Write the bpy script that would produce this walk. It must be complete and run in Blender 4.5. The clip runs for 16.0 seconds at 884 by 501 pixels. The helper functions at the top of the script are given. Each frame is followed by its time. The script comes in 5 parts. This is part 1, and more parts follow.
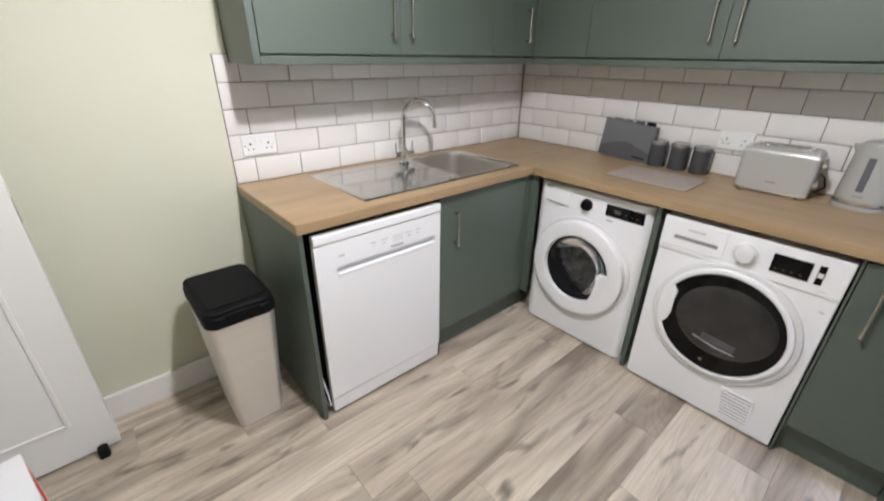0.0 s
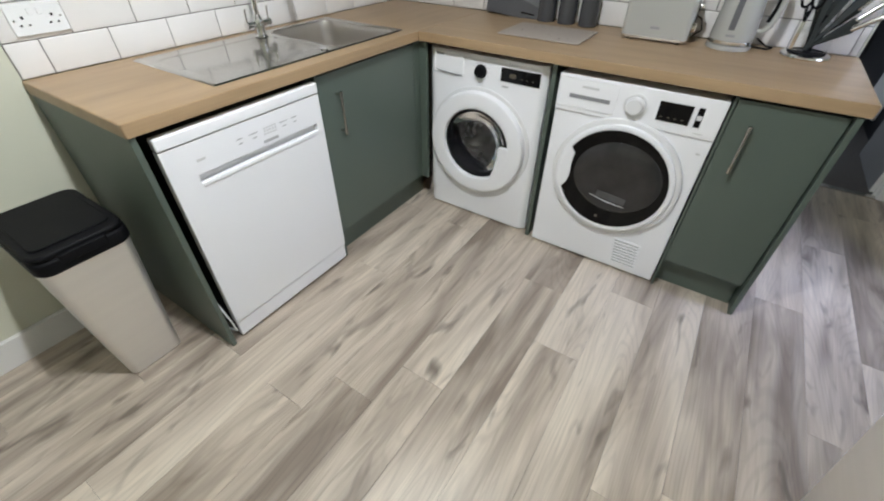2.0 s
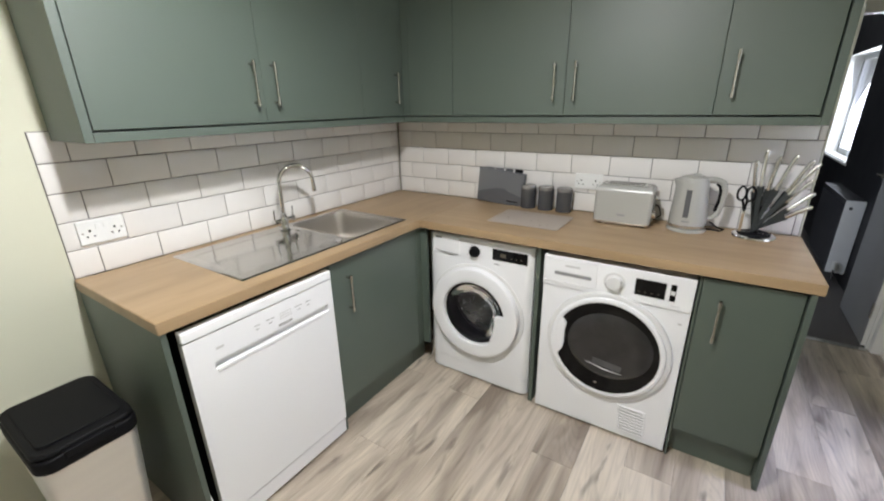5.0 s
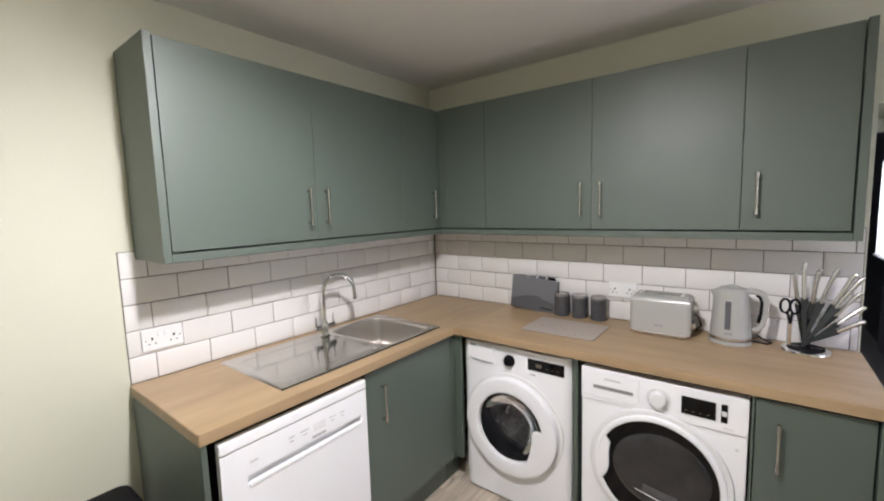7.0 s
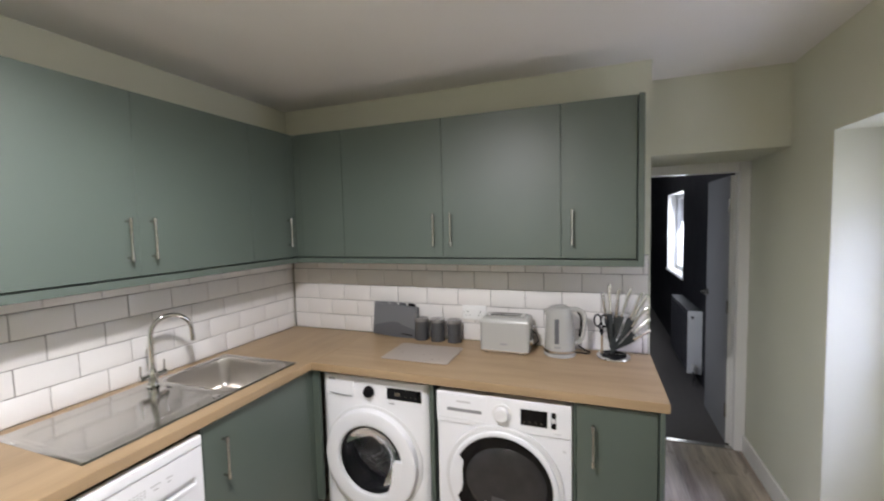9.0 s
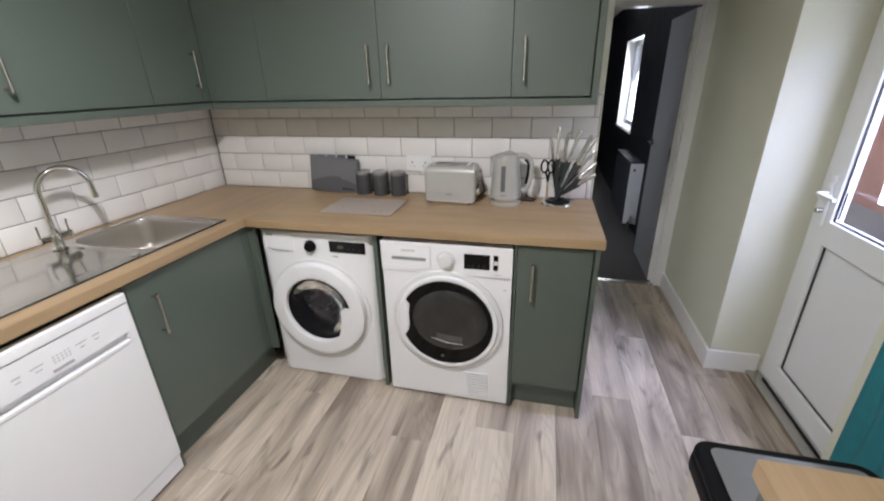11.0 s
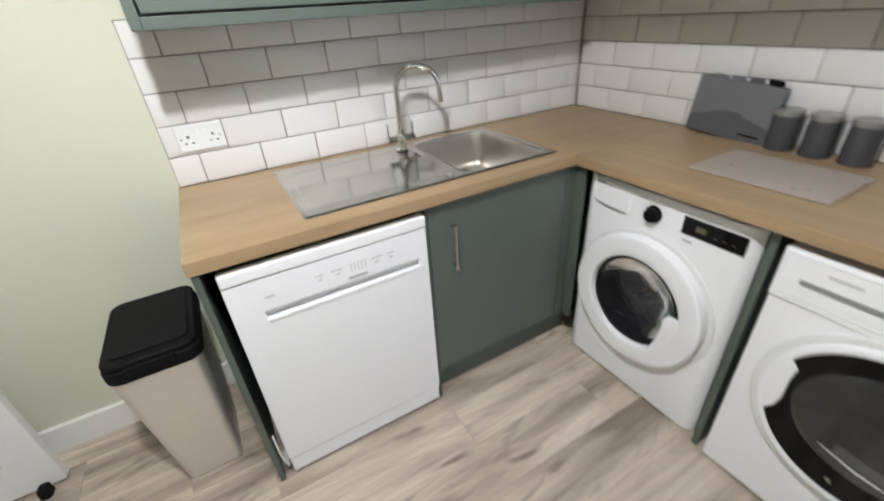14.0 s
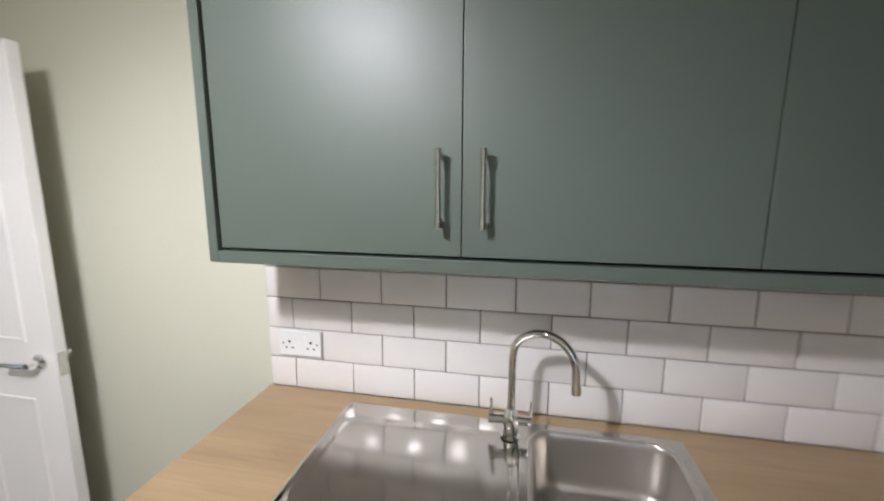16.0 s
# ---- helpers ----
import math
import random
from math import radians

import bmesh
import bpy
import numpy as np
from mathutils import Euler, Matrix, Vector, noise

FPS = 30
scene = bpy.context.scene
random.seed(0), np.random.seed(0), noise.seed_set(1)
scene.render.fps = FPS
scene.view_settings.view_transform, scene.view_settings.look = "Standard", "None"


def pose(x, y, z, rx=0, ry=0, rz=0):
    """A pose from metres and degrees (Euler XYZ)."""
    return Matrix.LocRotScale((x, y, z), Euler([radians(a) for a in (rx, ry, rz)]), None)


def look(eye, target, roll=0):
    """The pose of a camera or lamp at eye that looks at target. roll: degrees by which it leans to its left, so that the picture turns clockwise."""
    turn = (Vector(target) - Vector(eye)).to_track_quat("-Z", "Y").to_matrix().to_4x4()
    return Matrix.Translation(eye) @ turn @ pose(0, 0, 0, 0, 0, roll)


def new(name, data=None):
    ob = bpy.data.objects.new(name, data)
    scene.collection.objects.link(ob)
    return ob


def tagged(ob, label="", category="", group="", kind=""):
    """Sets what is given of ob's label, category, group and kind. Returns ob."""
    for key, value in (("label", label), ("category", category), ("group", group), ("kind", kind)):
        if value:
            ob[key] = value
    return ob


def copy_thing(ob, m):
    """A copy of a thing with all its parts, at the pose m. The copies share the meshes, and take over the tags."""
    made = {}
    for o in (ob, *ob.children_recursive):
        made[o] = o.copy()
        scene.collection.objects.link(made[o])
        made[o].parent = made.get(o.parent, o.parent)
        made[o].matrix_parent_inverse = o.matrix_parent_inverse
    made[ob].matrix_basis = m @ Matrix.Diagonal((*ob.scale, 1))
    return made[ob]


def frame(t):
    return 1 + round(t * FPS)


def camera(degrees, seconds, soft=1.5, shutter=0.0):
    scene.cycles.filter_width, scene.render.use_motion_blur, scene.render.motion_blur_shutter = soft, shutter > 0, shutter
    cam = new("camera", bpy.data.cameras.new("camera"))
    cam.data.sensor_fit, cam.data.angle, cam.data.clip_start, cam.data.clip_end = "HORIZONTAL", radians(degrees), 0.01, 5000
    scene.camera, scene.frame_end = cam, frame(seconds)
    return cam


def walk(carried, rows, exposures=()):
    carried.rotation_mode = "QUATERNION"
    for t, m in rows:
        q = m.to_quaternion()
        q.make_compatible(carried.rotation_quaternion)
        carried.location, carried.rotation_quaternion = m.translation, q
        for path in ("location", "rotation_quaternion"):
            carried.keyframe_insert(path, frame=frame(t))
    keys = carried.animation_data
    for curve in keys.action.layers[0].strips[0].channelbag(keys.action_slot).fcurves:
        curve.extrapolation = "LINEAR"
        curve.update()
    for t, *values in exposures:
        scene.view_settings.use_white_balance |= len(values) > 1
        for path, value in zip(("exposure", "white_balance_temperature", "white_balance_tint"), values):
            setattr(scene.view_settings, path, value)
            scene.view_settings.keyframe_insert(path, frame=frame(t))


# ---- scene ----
cam = camera(94.3, 16.0, 2.0, 0.4)
PATH = [
    (0, (-2.363, -1.887, 1.43), (-1.168, -0.534, 0.569), 0.8),
    (0.5, (-2.35, -1.858, 1.376), (-1.188, -0.621, 0.318), 0.4),
    (1, (-2.315, -1.827, 1.334), (-1.136, -0.749, 0.131), 0.3),
    (1.5, (-2.29, -1.825, 1.317), (-1.065, -0.894, 0.04), 0.4),
    (2, (-2.278, -1.836, 1.333), (-0.989, -0.996, 0.055), 0.5),
    (2.5, (-2.28, -1.84, 1.354), (-0.922, -1.029, 0.13), 0.3),
    (3, (-2.281, -1.843, 1.375), (-0.851, -1.021, 0.244), 0.0),
    (3.5, (-2.286, -1.852, 1.397), (-0.803, -0.985, 0.372), -0.4),
    (4, (-2.293, -1.854, 1.428), (-0.767, -0.938, 0.516), -0.5),
    (4.5, (-2.298, -1.858, 1.461), (-0.741, -0.883, 0.67), -0.7),
    (5, (-2.307, -1.86, 1.483), (-0.73, -0.828, 0.815), -1.0),
    (5.2, (-2.315, -1.875, 1.483), (-0.732, -0.813, 0.877), -1.3),
    (7.3, (-2.35, -1.896, 1.581), (-0.761, -0.692, 1.42), -1.5),
    (7.5, (-2.351, -1.901, 1.598), (-0.739, -0.725, 1.467), -1.3),
    (8, (-2.353, -1.918, 1.61), (-0.657, -0.861, 1.543), -1.0),
    (8.5, (-2.335, -1.951, 1.616), (-0.544, -1.064, 1.551), -1.2),
    (9, (-2.308, -1.981, 1.61), (-0.439, -1.282, 1.476), -1.4),
    (9.2, (-2.293, -2.008, 1.604), (-0.408, -1.362, 1.425), -1.5),
    (11.3, (-2.189, -1.99, 1.473), (-0.449, -1.507, 0.615), -1.5),
    (11.5, (-2.182, -1.993, 1.457), (-0.481, -1.48, 0.539), -1.7),
    (12, (-2.172, -1.993, 1.427), (-0.585, -1.377, 0.376), -2.3),
    (12.5, (-2.145, -1.959, 1.386), (-0.697, -1.18, 0.248), -3.4),
    (13, (-2.035, -1.841, 1.367), (-0.758, -0.84, 0.197), -4.5),
    (13.5, (-1.912, -1.722, 1.377), (-0.837, -0.463, 0.255), -4.5),
    (14, (-1.742, -1.644, 1.394), (-0.932, -0.122, 0.381), -4.0),
    (14.5, (-1.533, -1.547, 1.478), (-0.961, 0.156, 0.598), -1.8),
    (15, (-1.364, -1.394, 1.522), (-1.021, 0.451, 0.83), -0.4),
    (15.5, (-1.224, -1.256, 1.576), (-1.17, 0.682, 1.082), 0.5),
    (16, (-1.063, -1.157, 1.591), (-1.461, 0.775, 1.259), 0.2),
]
walk(cam, [(t, look(eye, target, roll)) for t, eye, target, roll in PATH],
     [(0, -0.06, 6400, 14), (1.2, -0.13, 6150, 10), (3.0, -0.06, 6300, 8), (5.0, 0.02, 6500, 10), (7.4, 0.09, 6500, 16), (9.2, 0.0, 6450, 15), (11.3, -0.10, 6450, 14), (12.5, -0.05, 6450, 11), (14, -0.07, 6350, 10), (15, -0.09, 6450, 14), (16, -0.16, 6350, 16)])

# ---- light ----
SKY = 0.15
world = bpy.data.worlds.new("sky")
world.use_nodes = True
scene.world = world
wn = world.node_tree.nodes
sky_tex = wn.new("ShaderNodeTexSky")
sky_tex.sky_type = "NISHITA"
sky_tex.sun_disc = False
sky_tex.sun_elevation, sky_tex.sun_rotation = radians(38), radians(200)
wn["Background"].inputs["Strength"].default_value = SKY
world.node_tree.links.new(sky_tex.outputs[0], wn["Background"].inputs[0])
sun = new("sun", bpy.data.lights.new("sun", "SUN"))
sun.data.energy, sun.data.angle, sun.data.color = 1.0, radians(12), (1.0, 0.96, 0.9)
sun.matrix_world = look((0, 0, 6), (2.0, 5.0, 0))


def area_lamp(name, m, w, h, watts, colour):
    ob = new(name, bpy.data.lights.new(name, "AREA"))
    ob.data.shape, ob.data.size, ob.data.size_y = "RECTANGLE", w, h
    ob.data.energy, ob.data.color = watts, colour
    ob.matrix_world = m
    return ob


# daylight through the back door's pane and the hall window
area_lamp("door_daylight", look((-0.90, -3.85, 2.65), (-0.42, -2.4, 0.0)), 1.6, 0.9, 125.0, (0.48, 0.56, 1.0))
area_lamp("door_skylight", look((-0.5, -3.30, 1.45), (-0.5, 0.0, 1.30)), 0.55, 0.9, 4.5, (0.80, 0.87, 1.0))
area_lamp("window_daylight", look((3.675, -3.12, 1.40), (3.3, 0.0, 0.9)), 1.0, 0.95, 22.0, (0.82, 0.9, 1.0))

# added fill out of view, brightens the hall radiator's end and the door leaf
area_lamp("hall_fill_lamp", look((1.075, -1.55, 1.2), (2.6, -2.75, 0.5)), 0.6, 1.2, 11.0, (0.80, 0.88, 1.0))

# three heads of the ceiling spotlight bar: place, watts, where each one points
BULBS = [(-1.77, -1.62, 2.33), (-1.77, -1.37, 2.33), (-1.77, -1.12, 2.33)]
AIMS = [(26.0, (-2.75, -0.95, 0.0), 112), (106.0, (-1.78, -1.32, 0.0), 176), (20.0, (-2.4, -0.3, 0.5), 150)]
for b, (watts, aim, cone) in zip(BULBS, AIMS):
    lamp = new("bulb_light", bpy.data.lights.new("bulb_light", "SPOT"))
    lamp.data.energy, lamp.data.shadow_soft_size, lamp.data.color = watts, 0.045, (0.955, 0.960, 0.975)
    lamp.data.spot_size, lamp.data.spot_blend = radians(cone), 0.55
    lamp.matrix_world = look((b[0], b[1], b[2] - 0.04), aim)


# ---- materials ----
def mat(name, colour, rough=0.5, metal=0.0, vary=0.06, scale=6.0, bump=0.0, bscale=60.0, grain=(1, 1, 1), coat=0.0, rvar=0.08, spec=0.5):
    """A plain surface with large soft variation, fine variation in gloss, and relief."""
    m = bpy.data.materials.new(name)
    m.use_nodes = True
    n, l = m.node_tree.nodes, m.node_tree.links
    p = n["Principled BSDF"]
    p.inputs["Metallic"].default_value = metal
    p.inputs["Coat Weight"].default_value = coat
    p.inputs["Specular IOR Level"].default_value = spec
    tc, mp = n.new("ShaderNodeTexCoord"), n.new("ShaderNodeMapping")
    mp.inputs["Scale"].default_value = grain
    l.new(tc.outputs["Object"], mp.inputs["Vector"])
    a = n.new("ShaderNodeTexNoise")
    a.inputs["Scale"].default_value, a.inputs["Detail"].default_value = scale, 5.0
    l.new(mp.outputs[0], a.inputs["Vector"])
    mix = n.new("ShaderNodeMixRGB")
    mix.inputs[1].default_value = (*[c * (1 - vary) for c in colour], 1)
    mix.inputs[2].default_value = (*[min(1, c * (1 + vary)) for c in colour], 1)
    l.new(a.outputs["Fac"], mix.inputs[0])
    l.new(mix.outputs[0], p.inputs["Base Color"])
    f = n.new("ShaderNodeTexNoise")
    f.inputs["Scale"].default_value, f.inputs["Detail"].default_value = bscale, 3.0
    l.new(mp.outputs[0], f.inputs["Vector"])
    mr = n.new("ShaderNodeMapRange")
    mr.inputs["To Min"].default_value, mr.inputs["To Max"].default_value = max(0.02, rough - rvar), min(1, rough + rvar)
    l.new(a.outputs["Fac"], mr.inputs["Value"])
    l.new(mr.outputs[0], p.inputs["Roughness"])
    if bump:
        b = n.new("ShaderNodeBump")
        b.inputs["Strength"].default_value, b.inputs["Distance"].default_value = bump, 0.002
        l.new(f.outputs["Fac"], b.inputs["Height"])
        l.new(b.outputs[0], p.inputs["Normal"])
    return m


def wood(name, dark, mid, pale, axis, rough, knots=0.5, plank=False, fine=70.0):
    """Printed timber decor with the grain along one axis; a plank shifts the pattern and the tone by its own random number."""
    m = bpy.data.materials.new(name)
    m.use_nodes = True
    n, l = m.node_tree.nodes, m.node_tree.links
    p = n["Principled BSDF"]
    tc = n.new("ShaderNodeTexCoord")
    info = n.new("ShaderNodeObjectInfo")
    vec = tc.outputs["Object"]
    if plank:
        shift = n.new("ShaderNodeVectorMath")
        shift.operation = "MULTIPLY_ADD"
        comb = n.new("ShaderNodeCombineXYZ")
        for i in range(3):
            l.new(info.outputs["Random"], comb.inputs[i])
        l.new(comb.outputs[0], shift.inputs[0])
        shift.inputs[1].default_value = (37.0, 53.0, 11.0)
        l.new(vec, shift.inputs[2])
        vec = shift.outputs[0]

    def streak(along, across, detail, dist):
        mp = n.new("ShaderNodeMapping")
        mp.inputs["Scale"].default_value = (along, across, across) if axis == "x" else (across, along, across)
        l.new(vec, mp.inputs["Vector"])
        t = n.new("ShaderNodeTexNoise")
        t.inputs["Scale"].default_value, t.inputs["Detail"].default_value, t.inputs["Distortion"].default_value = 1.0, detail, dist
        l.new(mp.outputs[0], t.inputs["Vector"])
        return t.outputs["Fac"]

    broad, mid_s, hair = streak(0.95, 6.5, 2.0, 0.7), streak(2.0, 15.0, 3.5, 0.7), streak(3.5, fine * 2.2, 3.0, 0.0)
    ramp = n.new("ShaderNodeValToRGB")
    e = ramp.color_ramp.elements
    e[0].position, e[0].color = (0.31 if plank else 0.30), (*dark, 1)
    e[1].position, e[1].color = (0.63 if plank else 0.66), (*pale, 1)
    k = ramp.color_ramp.elements.new(0.47)
    k.color = (*mid, 1)
    add = n.new("ShaderNodeMath")
    add.operation = "MULTIPLY_ADD"
    l.new(mid_s, add.inputs[0])
    add.inputs[1].default_value = 0.42
    sub = n.new("ShaderNodeMath")
    sub.operation = "MULTIPLY_ADD"
    l.new(broad, sub.inputs[0])
    sub.inputs[1].default_value, sub.inputs[2].default_value = 0.72, -0.08
    l.new(sub.outputs[0], add.inputs[2])
    last = add.outputs[0]
    if plank:
        tone = n.new("ShaderNodeMath")
        tone.operation = "MULTIPLY_ADD"
        l.new(info.outputs["Random"], tone.inputs[0])
        tone.inputs[1].default_value, tone.inputs[2].default_value = 0.15, -0.068
        s2 = n.new("ShaderNodeMath")
        l.new(tone.outputs[0], s2.inputs[0])
        l.new(last, s2.inputs[1])
        last = s2.outputs[0]
    l.new(last, ramp.inputs["Fac"])
    over = n.new("ShaderNodeMixRGB")
    over.blend_type = "MULTIPLY"
    hr = n.new("ShaderNodeMapRange")
    hr.inputs["From Min"].default_value, hr.inputs["From Max"].default_value = 0.35, 0.62
    hr.inputs["To Min"].default_value, hr.inputs["To Max"].default_value = (0.91, 1.035) if plank else (0.935, 1.025)
    l.new(hair, hr.inputs["Value"])
    over.inputs[0].default_value = 1.0
    l.new(ramp.outputs[0], over.inputs[1])
    l.new(hr.outputs[0], over.inputs[2])
    col = over.outputs[0]
    if plank:
        # growth rings: fine contour lines of the broad figure
        wide = n.new("ShaderNodeMath")
        wide.operation = "MULTIPLY"
        l.new(streak(0.6, 6.0, 1.0, 0.4), wide.inputs[0])
        wide.inputs[1].default_value = 190.0
        wave = n.new("ShaderNodeMath")
        wave.operation = "SINE"
        l.new(wide.outputs[0], wave.inputs[0])
        ring_r = n.new("ShaderNodeMapRange")
        ring_r.inputs["From Min"].default_value, ring_r.inputs["From Max"].default_value = 0.2, 1.0
        ring_r.inputs["To Min"].default_value, ring_r.inputs["To Max"].default_value = 1.0, 0.90
        l.new(wave.outputs[0], ring_r.inputs["Value"])
        ring_m = n.new("ShaderNodeMixRGB")
        ring_m.blend_type = "MULTIPLY"
        ring_m.inputs[0].default_value = 1.0
        l.new(col, ring_m.inputs[1])
        l.new(ring_r.outputs[0], ring_m.inputs[2])
        col = ring_m.outputs[0]
    if knots:
        kn = streak(3.4, 13.0, 2.5, 0.8)
        kr = n.new("ShaderNodeMapRange")
        kr.inputs["From Min"].default_value, kr.inputs["From Max"].default_value = 0.60, 0.74
        kr.inputs["To Max"].default_value = knots
        l.new(kn, kr.inputs["Value"])
        km = n.new("ShaderNodeMixRGB")
        l.new(kr.outputs[0], km.inputs[0])
        l.new(col, km.inputs[1])
        km.inputs[2].default_value = (*[c * 0.55 for c in dark], 1)
        col = km.outputs[0]
    l.new(col, p.inputs["Base Color"])
    p.inputs["Roughness"].default_value = rough
    b = n.new("ShaderNodeBump")
    b.inputs["Strength"].default_value, b.inputs["Distance"].default_value = 0.18, 0.001
    l.new(hair, b.inputs["Height"])
    l.new(b.outputs[0], p.inputs["Normal"])
    return m


def glow(name, colour, strength):
    m = bpy.data.materials.new(name)
    m.use_nodes = True
    p = m.node_tree.nodes["Principled BSDF"]
    p.inputs["Base Color"].default_value = (*colour, 1)
    p.inputs["Emission Color"].default_value = (*colour, 1)
    p.inputs["Emission Strength"].default_value = strength
    return m


def glass(name, colour=(1, 1, 1), rough=0.0, ior=1.45):
    m = bpy.data.materials.new(name)
    m.use_nodes = True
    p = m.node_tree.nodes["Principled BSDF"]
    p.inputs["Base Color"].default_value = (*colour, 1)
    p.inputs["Transmission Weight"].default_value = 1.0
    p.inputs["Roughness"].default_value, p.inputs["IOR"].default_value = rough, ior
    return m


WALL = mat("green_wall_paint", (0.62, 0.62, 0.50), 0.75, vary=0.03, scale=2.0, bump=0.12, bscale=140)
CEIL = mat("white_ceiling_paint", (0.83, 0.80, 0.76), 0.9, vary=0.02, bump=0.1, bscale=120)
WHITE = mat("white_gloss_paint", (0.78, 0.77, 0.74), 0.32, vary=0.02, bump=0.04, bscale=40)
UPVC = mat("white_upvc", (0.80, 0.81, 0.80), 0.34, vary=0.012, rvar=0.015)
SAGE = mat("sage_green_cabinet", (0.086, 0.113, 0.092), 0.46, vary=0.05, scale=2.2, bump=0.07, bscale=320, rvar=0.05, spec=0.75)
SAGE_IN = mat("cabinet_carcass", (0.10, 0.13, 0.11), 0.6)
TILE = mat("white_metro_tile", (0.76, 0.74, 0.715), 0.16, vary=0.03, scale=9.0, bump=0.025, bscale=9, rvar=0.03, spec=0.5)
GROUT = mat("grey_grout", (0.17, 0.16, 0.15), 0.9, vary=0.15, scale=30, bump=0.3, bscale=300)
APPL = mat("white_enamel", (0.88, 0.885, 0.905), 0.28, vary=0.006, rvar=0.012)
APPL2 = mat("white_plastic", (0.76, 0.76, 0.76), 0.38, vary=0.015)
SEAM = mat("seam_grey", (0.26, 0.26, 0.27), 0.6)
BLACK = mat("black_plastic", (0.006, 0.006, 0.007), 0.55, vary=0.2, bump=0.12, bscale=320, spec=0.12)
GLOSSB = mat("black_gloss", (0.003, 0.003, 0.0035), 0.05, vary=0.1, rvar=0.02, spec=0.22)
RUBBER = mat("grey_rubber", (0.03, 0.03, 0.032), 0.55)
STEEL = mat("brushed_steel", (0.56, 0.54, 0.51), 0.30, 1.0, vary=0.06, scale=3.0, bump=0.05, bscale=20, grain=(40, 1, 1))
BOWLST = mat("brushed_bowl_steel", (0.64, 0.61, 0.57), 0.33, 1.0, vary=0.04, scale=5.0, bump=0.0, bscale=30, grain=(1, 12, 12))
SINKST = mat("sink_steel", (0.56, 0.545, 0.51), 0.12, 1.0, vary=0.05, scale=4.0, bump=0.010, bscale=3, rvar=0.025)
BINST = mat("satin_bin_steel", (0.84, 0.82, 0.785), 0.48, 0.85, vary=0.05, scale=2.0, grain=(1, 1, 18), bump=0.03, bscale=30)
CHROME = mat("chrome", (0.80, 0.80, 0.80), 0.06, 1.0, vary=0.02, rvar=0.02)
NICKEL = mat("satin_nickel", (0.52, 0.50, 0.46), 0.22, 1.0, vary=0.04)
DRUM = mat("drum_steel", (0.62, 0.62, 0.63), 0.26, 1.0, vary=0.35, scale=30, bump=0.3, bscale=60)
DRUMRIM = mat("polished_drum_rim", (0.75, 0.75, 0.76), 0.12, 1.0, vary=0.05)
GREYCER = mat("grey_enamel", (0.40, 0.402, 0.378), 0.24, vary=0.03, coat=0.3)
CANIS = mat("slate_grey_tin", (0.062, 0.064, 0.070), 0.22, vary=0.08, coat=0.2)
BOARDG = mat("grey_board", (0.155, 0.16, 0.17), 0.5, vary=0.05)
BOARDD = mat("dark_grey_board", (0.095, 0.098, 0.107), 0.5, vary=0.05)
MATG = mat("frosted_mat", (0.43, 0.375, 0.325), 0.30, vary=0.05, scale=40)
INK = mat("print_grey", (0.42, 0.42, 0.43), 0.5)
INKL = mat("print_pale", (0.62, 0.62, 0.62), 0.5)
CARPET = mat("grey_carpet", (0.115, 0.105, 0.098), 0.95, vary=0.3, scale=60, bump=0.6, bscale=500)
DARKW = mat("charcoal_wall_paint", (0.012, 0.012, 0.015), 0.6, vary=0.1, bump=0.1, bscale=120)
RADD = mat("dark_radiator_parts", (0.035, 0.035, 0.04), 0.45)
RADI = mat("radiator_white", (0.78, 0.78, 0.78), 0.35)
TEAL = mat("teal_cloth", (0.015, 0.17, 0.20), 0.85, vary=0.2, scale=25, bump=0.5, bscale=300)
RED = mat("red_print", (0.62, 0.04, 0.03), 0.4, vary=0.1)
CARD = mat("white_carton", (0.75, 0.75, 0.76), 0.5, vary=0.04)
BRICK = mat("red_brick", (0.32, 0.13, 0.09), 0.85, vary=0.35, scale=8, bump=0.4, bscale=90)
PAVE = mat("concrete_yard", (0.28, 0.27, 0.26), 0.9, vary=0.2, scale=4, bump=0.4, bscale=80)
GLASS = glass("clear_glass")
ACRYL = glass("clear_acrylic", (0.96, 0.98, 0.98), 0.02, 1.49)
PORTH = glass("port_glass", (0.86, 0.86, 0.88), 0.0, 1.15)
BULB = glow("warm_bulb", (1.0, 0.95, 0.89), 65.0)
OAK = wood("oak_worktop_x", (0.325, 0.222, 0.122), (0.375, 0.260, 0.147), (0.42, 0.295, 0.171), "x", 0.40, knots=0.18, fine=60)
OAK_Y = wood("oak_worktop_y", (0.325, 0.222, 0.122), (0.375, 0.260, 0.147), (0.42, 0.295, 0.171), "y", 0.40, knots=0.18, fine=60)
FLOOR = wood("grey_oak_plank", (0.245, 0.198, 0.156), (0.455, 0.385, 0.308), (0.645, 0.565, 0.455), "x", 0.38, knots=0.85, plank=True, fine=32)


# ---- mesh helpers ----
def part(name, bm, material, parent=None, label="", smooth=False, m=None):
    """Links a bmesh as one mesh object, under a thing where one is given."""
    me = bpy.data.meshes.new(name)
    bmesh.ops.recalc_face_normals(bm, faces=bm.faces)
    bm.to_mesh(me)
    bm.free()
    me.materials.append(material)
    if smooth:
        me.shade_smooth()
        me.set_sharp_from_angle(angle=radians(38))
    ob = new(name, me)
    if smooth:
        ob.modifiers.new("flat_faces", "WEIGHTED_NORMAL").keep_sharp = True
    if parent is not None:
        ob.parent = parent
    if m is not None:
        ob.matrix_basis = m
    if label:
        ob["label"] = label
    return ob


def thing(name, label, category, m=None, group="", kind=""):
    ob = new(name)
    ob.empty_display_size = 0.05
    if m is not None:
        ob.matrix_basis = m
    return tagged(ob, label, category, group, kind)


